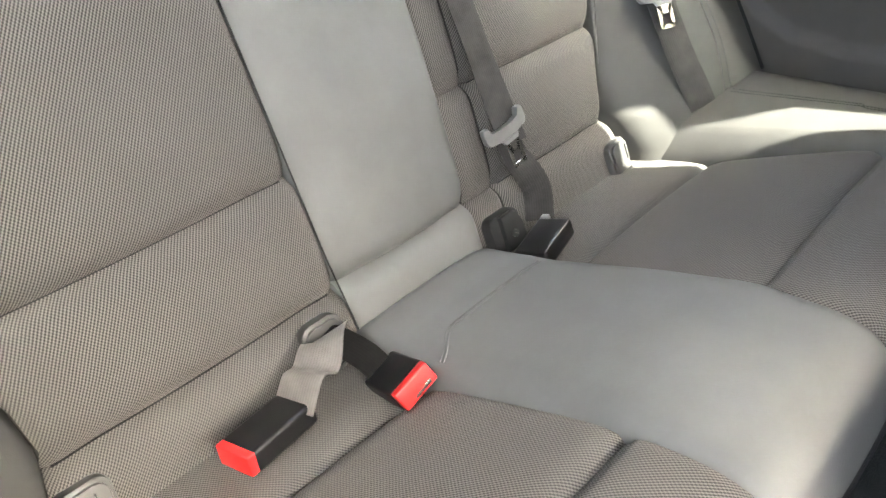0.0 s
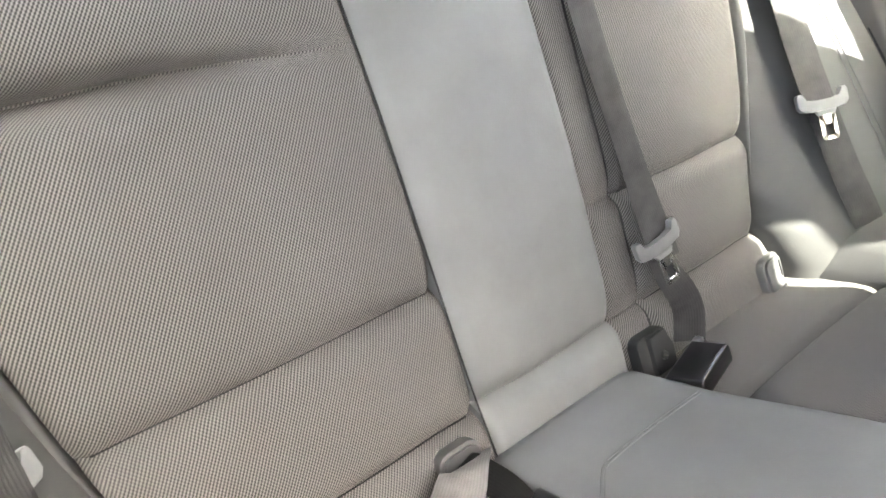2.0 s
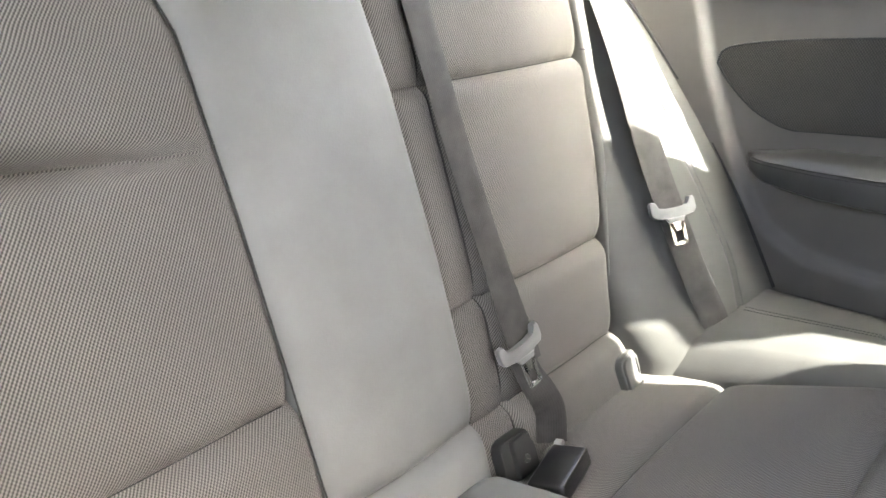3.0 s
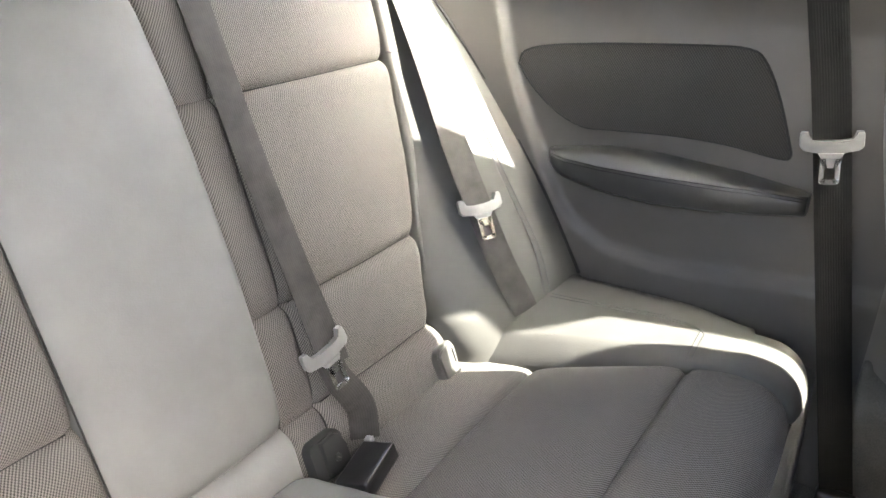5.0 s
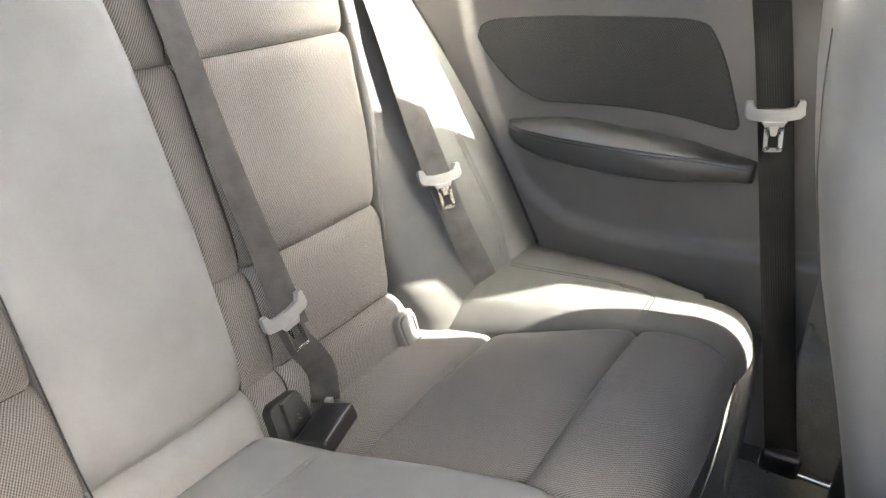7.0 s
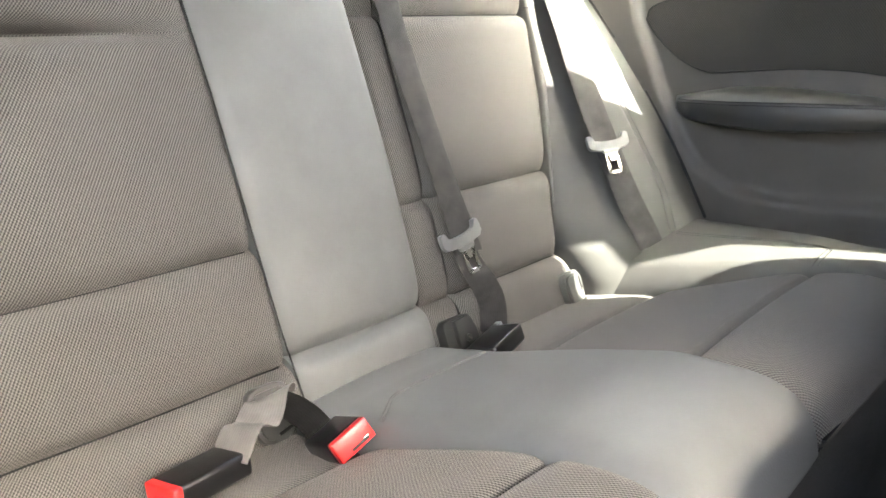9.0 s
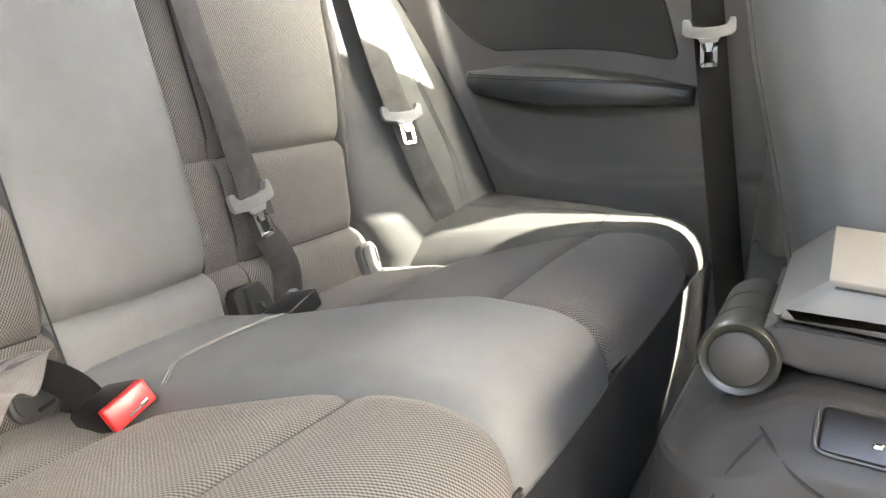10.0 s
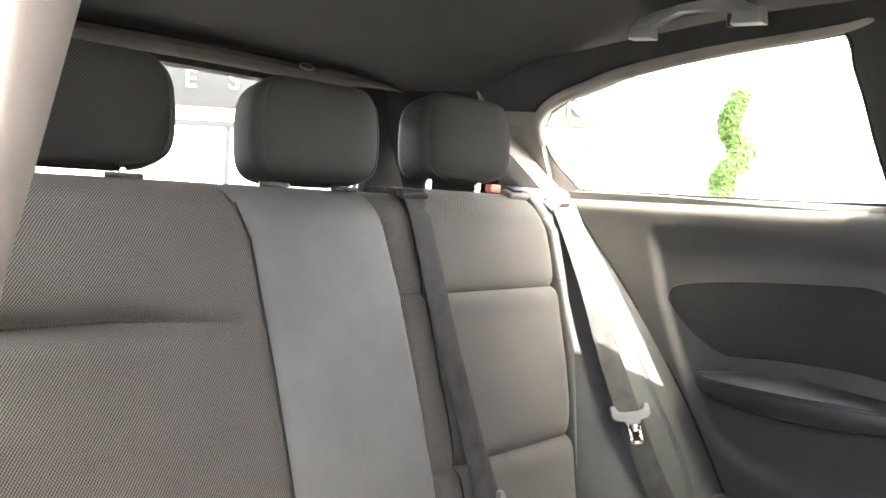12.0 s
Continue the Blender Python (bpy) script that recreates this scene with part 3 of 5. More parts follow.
pillar(1, "trim_pillar_east", lambda z: 0.712 - 0.62 * max(0.0, z - 0.97), 0.02, 0.25, 0.95, 1.26, TRIM, "dark grey moulded door pillar trim", 0.03)

sheet_structure("trim_sill_carpet", block(0.06, 1.25, 0.40, 0.010, pose(0.734, -0.60, 0.215)), CARPET, "grey carpet up the side of the front footwell", "carpet")

sheet_structure("trim_sill_end", block(0.092, 0.05, 0.34, 0.014, pose(0.702, 0.102, 0.195, -2), 3), RISER, "grey moulded end of the door sill beside the cushion", "sill trim")

# the unseen half-open door closes the near side; its angle blocks doorway light
DOOR = Matrix.Translation((-0.80, -1.16, 0)) @ pose(0, 0, 0, 0, 0, 128)
door_shape = [(0.0, 0.10), (1.12, 0.10), (1.16, 0.40), (1.16, 0.96), (1.06, 1.20), (0.90, 1.26), (0.60, 1.20), (0.02, 0.97)]
door_hole = [(0.10, 0.955), (1.05, 0.955), (1.08, 0.958), (1.08, 0.985), (1.01, 1.165), (0.90, 1.215), (0.62, 1.155), (0.14, 0.985)]
sheet_structure("door_1", prism(door_shape, 0.08, 0.0, DOOR, 2, door_hole), TRIM, "unseen driver door, set half open to block light from the left", "door")
pane_bm = prism(door_hole, 0.004, 0.0, DOOR @ Matrix.Translation((0, 0.045, 0)))
sheet_structure("window_5", pane_bm, GLASS, "clear glass of the half-open door", "window", 0).visible_shadow = False

# ---- rear backrest ----
TOP = 0.955


def pad(name, xl, xr, z0, z1, mat, parent, label="", folds=FOLDS, nu=26, nv=260, top=None, **kw):
    def fn(u, v):
        z = lerp(z0, z1, v)
        a, b = xl(z), xr(z)
        return pad_point(lerp(a, b, u), z, a, b, folds, top=top, **kw)
    return part(name, slab(fn, nu, nv, (0, 0.07, 0)), mat, parent, label)


def const(v):
    return lambda z: v


def seam_x(z):
    """The line between the wide outer cloth and the leather middle."""
    return table(z, ((0.28, -0.100), (0.42, -0.108), (0.70, -0.111), (0.88, -0.118), (0.955, -0.143)))


def strip_x(z):
    """The line between the leather middle and the narrow cloth strip."""
    return table(z, ((0.28, 0.132), (0.40, 0.133), (0.60, 0.140), (0.80, 0.137), (0.90, 0.128), (0.955, 0.115)))


def gap(fn, d):
    return lambda z: fn(z) + d


SPLIT = 0.196
wide_back = thing("rear_backrest_wide", "wide rear backrest section in ribbed dark cloth with smooth leather middle", "car seat backrest", "rear backrests")
pad("cloth_pad", gap(edge_left, 0.002), gap(seam_x, -0.001), 0.29, TOP, FABRIC, wide_back, "ribbed dark grey cloth with sewn folds", folds=FOLDS_WIDE, nu=40, top=TOP, fade=True)
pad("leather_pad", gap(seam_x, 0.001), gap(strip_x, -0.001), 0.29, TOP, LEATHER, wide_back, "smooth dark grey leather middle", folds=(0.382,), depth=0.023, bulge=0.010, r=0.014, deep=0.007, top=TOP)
pad("cloth_strip", gap(strip_x, 0.001), const(SPLIT - 0.001), 0.29, TOP, FABRIC, wide_back, "narrow ribbed cloth strip", nu=12, bulge=0.003, r=0.008, deep=0.004, top=TOP, set_back=0.007, depth=0.016)
narrow_back = thing("rear_backrest_narrow", "narrow rear backrest section in ribbed dark cloth with sewn folds", "car seat backrest", "rear backrests")
pad("cloth_pad", const(SPLIT + 0.001), gap(edge_right, -0.002), 0.29, TOP + 0.012, FABRIC, narrow_back, nu=34, top=TOP + 0.012)


def fold_seams(parent, xl, xr, folds, depth=0.023, inset=0.012, bulge=0.006, fade=False):
    """The sewn line at the bottom of each fold, black to add the crease's shade."""
    for f in folds:
        a, b = xl(f), xr(f)
        line = []
        for t in np.linspace(0, 1, 24):
            x = lerp(a + inset, b - (inset if not fade or f < 0.7 else 0.27 * (b - a)), float(t))
            p = pad_point(x, f, a, b, folds, depth, bulge, fade=fade)
            line.append((x, p[1] - 0.0005, f + 0.001))
        part("fold_seam", tube(line, 0.0021 if f < 0.45 else 0.0014, 6), SEAM, parent, "sewn fold line, black for the crease's shade")


fold_seams(wide_back, edge_left, seam_x, FOLDS_WIDE, fade=True)
fold_seams(wide_back, seam_x, strip_x, (0.382,), 0.030, 0.004, 0.010)
fold_seams(narrow_back, const(SPLIT), edge_right, FOLDS)

# the piping beside the seams and the shells behind the pads
line = [(seam_x(z), back_y(z) + 0.0055, z) for z in np.linspace(0.30, 0.93, 40)]
part("piping", tube(line, 0.0012, 6), SEAM, wide_back, "thin dark sewn piping")


def shell(x0, x1, z1, parent):
    def fn(u, v):
        a = lerp(-0.5, 0.5, v)
        z = z1 - 0.016 - 0.02 * abs(2 * a) ** 3
        return lerp(x0, x1, u), back_y(z1) + 0.065 + 0.05 * a * 2, z
    part("shell_top", slab(fn, 20, 8, (0, 0, -0.05)), TRIM_DARK, parent, "dark plastic top of the shell")
    part("shell_back", block(x1 - x0, 0.04, 0.62, 0.01, pose((x0 + x1) / 2, 0, 0) @ Matrix.Translation((0, back_y(0.64) + 0.10, 0.62)) @ pose(0, 0, 0, -20.1)), CARPET, parent, "carpeted back of the shell")


shell(-0.54, SPLIT - 0.003, TOP, wide_back)
shell(SPLIT + 0.003, 0.545, TOP + 0.012, narrow_back)


# leather side bolsters that sweep forward to the side trims
def bolster_point(s, z, edge):
    x0, x1 = edge(z), 0.712
    y_in = back_y(z) + 0.004
    y_out = min(0.484 + 0.753 * (z - 0.427), y_in + 0.02)
    f = lerp(s ** 0.62, math.sin(min(1.0, s / 0.8) * math.pi / 2), ease((z - 0.36) / 0.16))
    y = lerp(y_in, y_out, f) + rim(s * (x1 - x0), 0.020, 0.014) + rim(0.985 - z, 0.05, 0.05)
    y -= 0.034 * s ** 3 * math.sin(math.pi * min(1.0, max(0.0, (z - 0.43) / 0.53)))
    y += 0.0048 * math.exp(-((s - 0.66) / 0.018) ** 2)
    return lerp(x0, x1, s), y, z


def stitches(points, gap_len, parent, radius=0.0008, lift=(0, 0, 0), thread=None):
    """Two rows are made by two calls; each stitch is a short rounded thread."""
    pts = [Vector(p) + Vector(lift) for p in points]
    bm = bmesh.new()
    run, acc = [], 0.0
    for a, b in zip(pts, pts[1:]):
        seg = (b - a).length
        d = gap_len - acc
        while d < seg:
            run.append((a.lerp(b, d / seg), (b - a).normalized()))
            d += gap_len
        acc = (acc + seg) % gap_len
    for p, way in run:
        q = way.to_track_quat("X", "Z").to_matrix().to_4x4()
        bmesh.ops.create_cube(bm, size=1.0, matrix=Matrix.Translation(p) @ q @ Matrix.Diagonal((gap_len * 0.68, radius * 2, radius * 2, 1)))
    part("stitching", bm, thread or THREAD, parent, "fine sewing thread", 0)


def side_bolster(sign, edge, label):
    root = thing("rear_side_bolster", label, "seat bolster", "rear seat side bolsters")
    def fn(u, v):
        x, y, z = bolster_point(u, lerp(0.29, 0.985, v), edge)
        return sign * x, y, z
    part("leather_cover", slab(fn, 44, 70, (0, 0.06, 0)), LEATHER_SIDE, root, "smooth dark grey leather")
    gap_line = [Vector((sign * (bolster_point(1.0, float(z), edge)[0] - 0.003), bolster_point(1.0, float(z), edge)[1] - 0.0015, float(z))) for z in np.linspace(0.43, 0.95, 30)]
    part("edge_gap", tube(gap_line, 0.0030, 6), SEAM, root, "dark gap beside the trim")
    def welt(u, v):
        z = lerp(0.470, 0.925, v)
        w = table(z, ((0.47, 0.004), (0.60, 0.015), (0.75, 0.023), (0.93, 0.030)))
        q = 2 * u - 1
        return sign * (edge(z) + w * u), back_y(z) + 0.006 - 0.011 * math.sqrt(max(0.0, 1 - q * q)) * min(1.0, w / 0.02) + rim(0.93 - z, 0.04, 0.03), z
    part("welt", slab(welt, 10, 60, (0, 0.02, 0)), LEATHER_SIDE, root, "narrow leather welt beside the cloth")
    seam = [welt(float(u), (0.803 - 0.470) / 0.455) for u in np.linspace(0, 1, 10)]
    part("welt_seam", tube([(x, y - 0.0003, z) for x, y, z in seam], 0.0009, 5), SEAM, root, "sewn joint of the welt")
    part("foot_block", block(0.22, 0.10, 0.20, 0.02, pose(sign * 0.60, 0.70, 0.31)), TRIM_DARK, root)
    for off in (-0.010, 0.010):
        line = []
        for z in np.linspace(0.40, 0.86, 70):
            x, y, zz = bolster_point(0.66 + off * 2.2, float(z), edge)
            line.append((sign * x, y - 0.0008, zz))
        stitches(line, 0.0042, root, 0.0007, (0, 0, 0), THREAD)
    return root


side_bolster(1, edge_right, "sunlit dark leather side bolster with twin stitching beside the window")
side_bolster(-1, lambda z: -edge_left(z), "dark leather side bolster with twin stitching by the open door")

# ---- rear cushion ----
bench = thing("rear_bench_cushion", "long rear seat cushion in dark cloth and leather", "car seat cushion")


def arc_y(v):
    """From the back edge over the nose and down, evenly along the surface."""
    ys = np.array([0.64, 0.545, 0.486, 0.35, 0.234, 0.16, 0.125, 0.105, 0.095, 0.089, 0.088])
    zs = np.array([0.298, 0.318, 0.334, 0.388, 0.432, 0.442, 0.437, 0.425, 0.408, 0.390, 0.376])
    d = np.concatenate(([0], np.cumsum(np.hypot(np.diff(ys), np.diff(zs)))))
    s = v * d[-1]
    # soften the polyline by averaging over a short window
    w = np.linspace(-0.018, 0.018, 7)
    return float(np.mean(np.interp(s + w, d, ys))), float(np.mean(np.interp(s + w, d, zs))), s


def seam_dip(y, z, amount=0.007):
    top = z > 0.30
    if not top:
        return 0.0
    return sum(amount * math.exp(-((y - c) / 0.006) ** 2) + 0.6 * amount * math.exp(-((y - c) / 0.022) ** 2) for c in (0.478, 0.236))


def ends_rise(x, y):
    """The leather ends stand higher at the back than the cloth between."""
    t = table(abs(x), ((0.518, 0.0), (0.532, 0.16), (0.550, 0.42), (0.575, 0.54), (0.62, 0.70), (0.70, 0.94)))
    return t * max(0.0, 0.436 - cushion_z(y)) * ease((y - 0.10) / 0.10)


def seat_surface(x, v, x0, x1, lift=0.0, dip=0.009, r=0.02, deep=0.014, crown=0.006):
    y, z, s = arc_y(v)
    nrm_y, nrm_z = 0.0, 1.0
    a = arc_y(max(0.0, v - 0.01))
    b = arc_y(min(1.0, v + 0.01))
    ty, tz = b[0] - a[0], b[1] - a[1]
    ln = math.hypot(ty, tz) or 1.0
    nrm_y, nrm_z = tz / ln, -ty / ln          # outwards: up on top, forward on the nose
    if nrm_z < -0.2:
        nrm_y, nrm_z = -nrm_y, -nrm_z
    u = (x - x0) / (x1 - x0)
    h = crown * (1 - (2 * u - 1) ** 2) - rim(min(x - x0, x1 - x), r, deep) - seam_dip(y, z, dip) + lift
    return x, y + nrm_y * h, z + nrm_z * h + ends_rise(x, y)


def seat_pad(name, x0, x1, mat, label="", lift=0.0, nu=40, nv=110, v1=1.0, edges=None, **kw):
    def fn(u, v):
        a, b = (edges(v) if edges else (x0, x1))
        return seat_surface(lerp(a, b, u), v * v1, a, b, lift(v) if callable(lift) else lift, **kw)
    return part(name, slab(fn, nu, nv, (0, 0.03, -0.06)), mat, bench, label)


def end_x(v):
    """The outer edge of the leather ends, drawn in round the nose."""
    y = arc_y(v)[0] if v < 0.8 else 0.08
    return 0.706 - 0.050 * ease((0.30 - y) / 0.20)


def hump(v):
    return table(arc_y(v)[0], ((0.10, 0.0), (0.18, 0.004), (0.25, 0.012), (0.33, 0.020), (0.45, 0.028), (0.52, 0.033), (0.59, 0.032), (0.64, 0.010)))


seat_pad("cloth_seat", -0.525, -0.118, FABRIC, "ribbed dark grey cloth with sewn cross seams")
seat_pad("cloth_seat", 0.122, 0.527, FABRIC, "ribbed dark grey cloth with sewn cross seams")
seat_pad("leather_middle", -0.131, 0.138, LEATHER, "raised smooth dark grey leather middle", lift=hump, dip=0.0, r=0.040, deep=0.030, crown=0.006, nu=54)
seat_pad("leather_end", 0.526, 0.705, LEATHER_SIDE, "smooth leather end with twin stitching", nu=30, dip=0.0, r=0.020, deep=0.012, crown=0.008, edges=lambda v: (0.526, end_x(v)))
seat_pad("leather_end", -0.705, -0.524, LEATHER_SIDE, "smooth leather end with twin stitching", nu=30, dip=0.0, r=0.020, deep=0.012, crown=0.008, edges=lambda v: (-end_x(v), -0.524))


def on_end(x, y, sign=1, side=0.0):
    v = 0.0
    lo, hi = 0.0, 0.8
    for _ in range(30):
        v = (lo + hi) / 2
        if arc_y(v)[0] > y:
            lo = v
        else:
            hi = v
    p = seat_surface(x, v, 0.526, 0.705, 0.0, 0.0, 0.016, 0.010, 0.008)
    return Vector((sign * p[0], p[1], p[2] + 0.0006))


for sign in (1, -1):
    for off in (-0.0035, 0.0035):
        line = [on_end(0.630 + off, y, sign) for y in np.linspace(0.50, 0.30, 30)]
        line += [on_end(0.630 + off - 0.006 - 0.024 * (1 - math.cos(a)), 0.30 - 0.064 * math.sin(a) + off, sign) for a in np.linspace(0.1, 1.57, 16)]
        line += [on_end(x, 0.236 + off, sign) for x in np.linspace(0.595, 0.535, 12)]
        stitches(line, 0.0052, bench)
# the pale curved seam on the raised middle
for off in (0.0, 0.005):
    line = []
    for x in np.linspace(-0.116, 0.100, 60):
        y = 0.486 - off - 0.030 * ease((-0.060 - x) / 0.055)
        lo, hi = 0.0, 0.8
        for _ in range(30):
            v = (lo + hi) / 2
            lo, hi = (v, hi) if arc_y(v)[0] > y else (lo, v)
        p = Vector(seat_surface(float(x), v, -0.131, 0.138, hump(v), 0.0, 0.040, 0.030, 0.006))
        line.append(p + Vector((0, 0, 0.0014)))
    part("seam_cord", tube(line, 0.0008, 5), THREAD_PALE if off == 0.0 else LEATHER, bench, "fine pale seam")

# dark sewn cross seams on the cloth seats
for x0, x1 in ((-0.515, -0.128), (0.132, 0.518)):
    for yc in (0.478, 0.236):
        lo, hi = 0.0, 0.8
        for _ in range(30):
            v = (lo + hi) / 2
            lo, hi = (v, hi) if arc_y(v)[0] > yc else (lo, v)
        a, b = (-0.525, -0.118) if x0 < 0 else (0.122, 0.527)
        line = [Vector(seat_surface(float(x), v, a, b)) + Vector((0, 0, 0.0004)) for x in np.linspace(x0, x1, 30)]
        part("cross_seam", tube(line, 0.0007, 5), SEAM, bench, "dark sewn cross seam")

# seat base under the nose and down to the floor
part("base_panel", slab(lambda u, v: (lerp(-0.69, 0.69, u), lerp(0.100, 0.116, v) - 0.010 * math.sin(math.pi * v), lerp(0.386, 0.050, v)), 40, 14, (0, 0.03, 0)), RISER, bench, "felt front panel sloping back under the cushion")
part("cushion_gap", tube([(-0.66, 0.098, 0.372), (0, 0.098, 0.372), (0.66, 0.098, 0.372)], 0.006, 8), SEAM, bench, "dark gap under the cushion's nose")
part("base_box", block(1.38, 0.44, 0.20, 0.02, pose(0, 0.39, 0.19)), TRIM_DARK, bench)
for x0, x1 in ((-0.52, -0.12), (0.125, 0.522)):
    line = [(x, arc_y(0.985)[0] - 0.001, arc_y(0.985)[1]) for x in np.linspace(x0, x1, 20)]
    part("lower_piping", tube(line, 0.002, 6), SEAM, bench)


# ---- headrests ----
def cushion_block(w, h, d, e=0.30, bow=0.0):
    """A rounded cushion: a squared ball, flatter in front."""
    def power(v, p):
        return math.copysign(abs(v) ** p, v)
    bm = bmesh.new()
    uv = bm.loops.layers.uv.new("UVMap")
    nu, nv = 56, 28
    rows = []
    for j in range(nv + 1):
        b = math.pi * (j / nv - 0.5)
        row = []
        for i in range(nu):
            a = 2 * math.pi * i / nu
            x = power(math.cos(a), 0.34) * power(math.cos(b), e)
            y = power(math.sin(a), 0.42) * power(math.cos(b), e)
            z = power(math.sin(b), e + 0.06)
            wide = 1.0 - 0.13 * max(0.0, z) ** 2 - 0.05 * max(0.0, -z) ** 2
            row.append(Vector((x * w / 2 * wide, y * d / 2 - 0.012 * z + bow * x * x, z * h / 2)))
        rows.append(row)
    return rows, nu, nv


def headrest(cx, z0, w, h, mat_front, label, tilt=12):
    root = thing("rear_headrest", label, "headrest", "rear headrests")
    rows, nu, nv = cushion_block(w, h, 0.090, 0.34)
    m = pose(cx, back_y(TOP) + 0.055, z0 + h / 2, -tilt)
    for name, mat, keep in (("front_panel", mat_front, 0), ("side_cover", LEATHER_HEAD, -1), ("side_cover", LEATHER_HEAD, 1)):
        bm = bmesh.new()
        uv = bm.loops.layers.uv.new("UVMap")
        grid = {}
        def vert(j, i):
            key = (j, i % nu)
            if key not in grid:
                grid[key] = bm.verts.new(m @ rows[j][i % nu])
            return grid[key]
        for j in range(nv):
            for i in range(nu):
                quad = [(j, i), (j, i + 1), (j + 1, i + 1), (j + 1, i)]
                zone = 1 if i < 7 or i >= 49 else (-1 if 21 <= i < 35 else 0)
                if zone != keep:
                    continue
                try:
                    f = bm.faces.new([vert(a, b) for a, b in quad])
                except ValueError:
                    continue
                for loop, (a, b) in zip(f.loops, quad):
                    q = rows[a][b % nu]
                    loop[uv].uv = (q.x + 0.5, q.z + 0.5)
        bmesh.ops.remove_doubles(bm, verts=bm.verts[:], dist=0.0004)
        part(name, bm, mat, root, "smooth dark leather side" if keep else "", 60)
    for sx in (-1, 1):
        edge = [rows[j][49 if sx > 0 else 35] for j in range(1, nv)]
        part("piping", tube([m @ (p + Vector((0, -0.0002, 0))) for p in edge], 0.0010, 6), LEATHER_HEAD, root, "thin sewn piping")
        px = cx + sx * 0.066
        part("post", tube([(px, back_y(TOP) + 0.055, z0 + 0.03), (px, back_y(TOP) + 0.052, TOP - 0.03)], 0.0055, 12), STEEL, root, "bright steel post")
        collar = prism(rounded(0.050, 0.024, 0.011, 6), 0.007, 0.002, Matrix.Translation((px, back_y(TOP) + 0.046, TOP + 0.000)) @ pose(0, 0, 0, 90))
        part("collar", collar, TRIM_DARK, root, "dark plastic guide collar")
    return root


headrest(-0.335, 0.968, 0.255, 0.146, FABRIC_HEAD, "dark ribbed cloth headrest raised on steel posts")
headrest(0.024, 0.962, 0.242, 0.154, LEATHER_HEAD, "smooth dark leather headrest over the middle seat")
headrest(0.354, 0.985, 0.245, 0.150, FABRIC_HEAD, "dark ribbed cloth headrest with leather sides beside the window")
tab = tagged(obj("release_tab", block(0.030, 0.016, 0.016, 0.003, pose(0.455, back_y(TOP) + 0.045, TOP + 0.022)), ORANGE), "small faded red backrest release tab", "release tab")
release = thing("backrest_release_cover", "grey plastic backrest release cover on the shoulder of the seat", "release cover")
part("cover", block(0.060, 0.030, 0.014, 0.005, pose(0.505, back_y(TOP) + 0.030, TOP + 0.012, 20)), TRIM, release)
part("button", block(0.030, 0.014, 0.006, 0.002, pose(0.505, back_y(TOP) + 0.028, TOP + 0.022, 20)), TRIM_DARK, release)

# ---- belts and buckles ----
def tongue(m, parent_thing, plate=None):
    """Belt tongue: a horned plastic crossbar and a slotted steel plate, hung in m (x across, z up the belt, -y out)."""
    bar = [(-0.039, 0.012), (-0.037, 0.016), (-0.029, 0.016), (-0.027, 0.004), (-0.012, 0.003), (0.012, 0.003), (0.027, 0.004), (0.029, 0.016), (0.037, 0.016), (0.039, 0.012),
           (0.039, -0.004), (0.034, -0.010), (0.016, -0.013), (-0.016, -0.013), (-0.034, -0.010), (-0.039, -0.004)]
    bm = prism(bar, 0.010, 0.0018, m @ Matrix.Translation((0, -0.0075, 0)))
    part("tongue_bar", bm, GREY_PLASTIC, parent_thing, "pale grey plastic tongue")
    ring = rounded(0.026, 0.042, 0.005, 4, 0, -0.036)
    hole = rounded(0.013, 0.016, 0.0025, 4, 0, -0.042)
    part("tongue_plate", prism(ring, 0.0028, 0.0006, m @ Matrix.Translation((0, -0.0085, 0)), 1, hole), plate or STEEL, parent_thing, "slotted steel tongue plate")
    part("tongue_neck", prism([(-0.016, -0.013), (0.016, -0.013), (0.012, -0.020), (-0.012, -0.020)], 0.006, 0.001, m @ Matrix.Translation((0, -0.010, 0))), GREY_PLASTIC, parent_thing)


def basis(origin, across, up):
    """A pose from an origin, the way across and the way up; -y points out of the face."""
    x = Vector(across).normalized()
    z = (Vector(up) - x * Vector(up).dot(x)).normalized()
    y = z.cross(x)
    m = Matrix((x, y, z)).transposed().to_4x4()
    m.translation = Vector(origin)
    return m


def slot_frame(m, parent, w=0.064, h=0.020):
    part("guide", prism(rounded(w, h, 0.007, 5), 0.012, 0.003, m, 2, rounded(w - 0.014, h - 0.014, 0.0028, 5)), TRIM_DARK, parent, "dark plastic belt guide")


# middle belt: from the shoulder of the seat down over the strip to its clip
mid_belt = thing("seat_belt", "grey seat belt over the cloth strip with pale tongue", "seat belt", "rear seat belts")
pts = [(0.212, 0.872, 0.958), (0.208, 0.838, 0.940), (0.203, 0.788, 0.840), (0.206, 0.742, 0.720), (0.214, 0.688, 0.585), (0.216, 0.650, 0.500), (0.213, 0.622, 0.452)]
part("webbing", ribbon(pts, [(1, 0.0, 0)] * 5 + [(1, -0.08, 0.15)] * 2), BELT, mid_belt, "grey woven webbing")
tongue(basis((0.199, 0.630, 0.477), (1, -0.05, 0.20), (-0.22, 0.35, 1)), mid_belt)
pts = [(0.204, 0.632, 0.470), (0.211, 0.617, 0.432), (0.226, 0.606, 0.402), (0.238, 0.600, 0.370), (0.236, 0.594, 0.326)]
part("tail_webbing", ribbon(pts, [(1, -0.1, 0.2), (0.95, -0.1, 0.3), (0.9, -0.35, 0.35), (0.75, -0.6, 0.2), (0.7, -0.7, 0.1)], 0.042), BELT, mid_belt, "grey woven webbing")
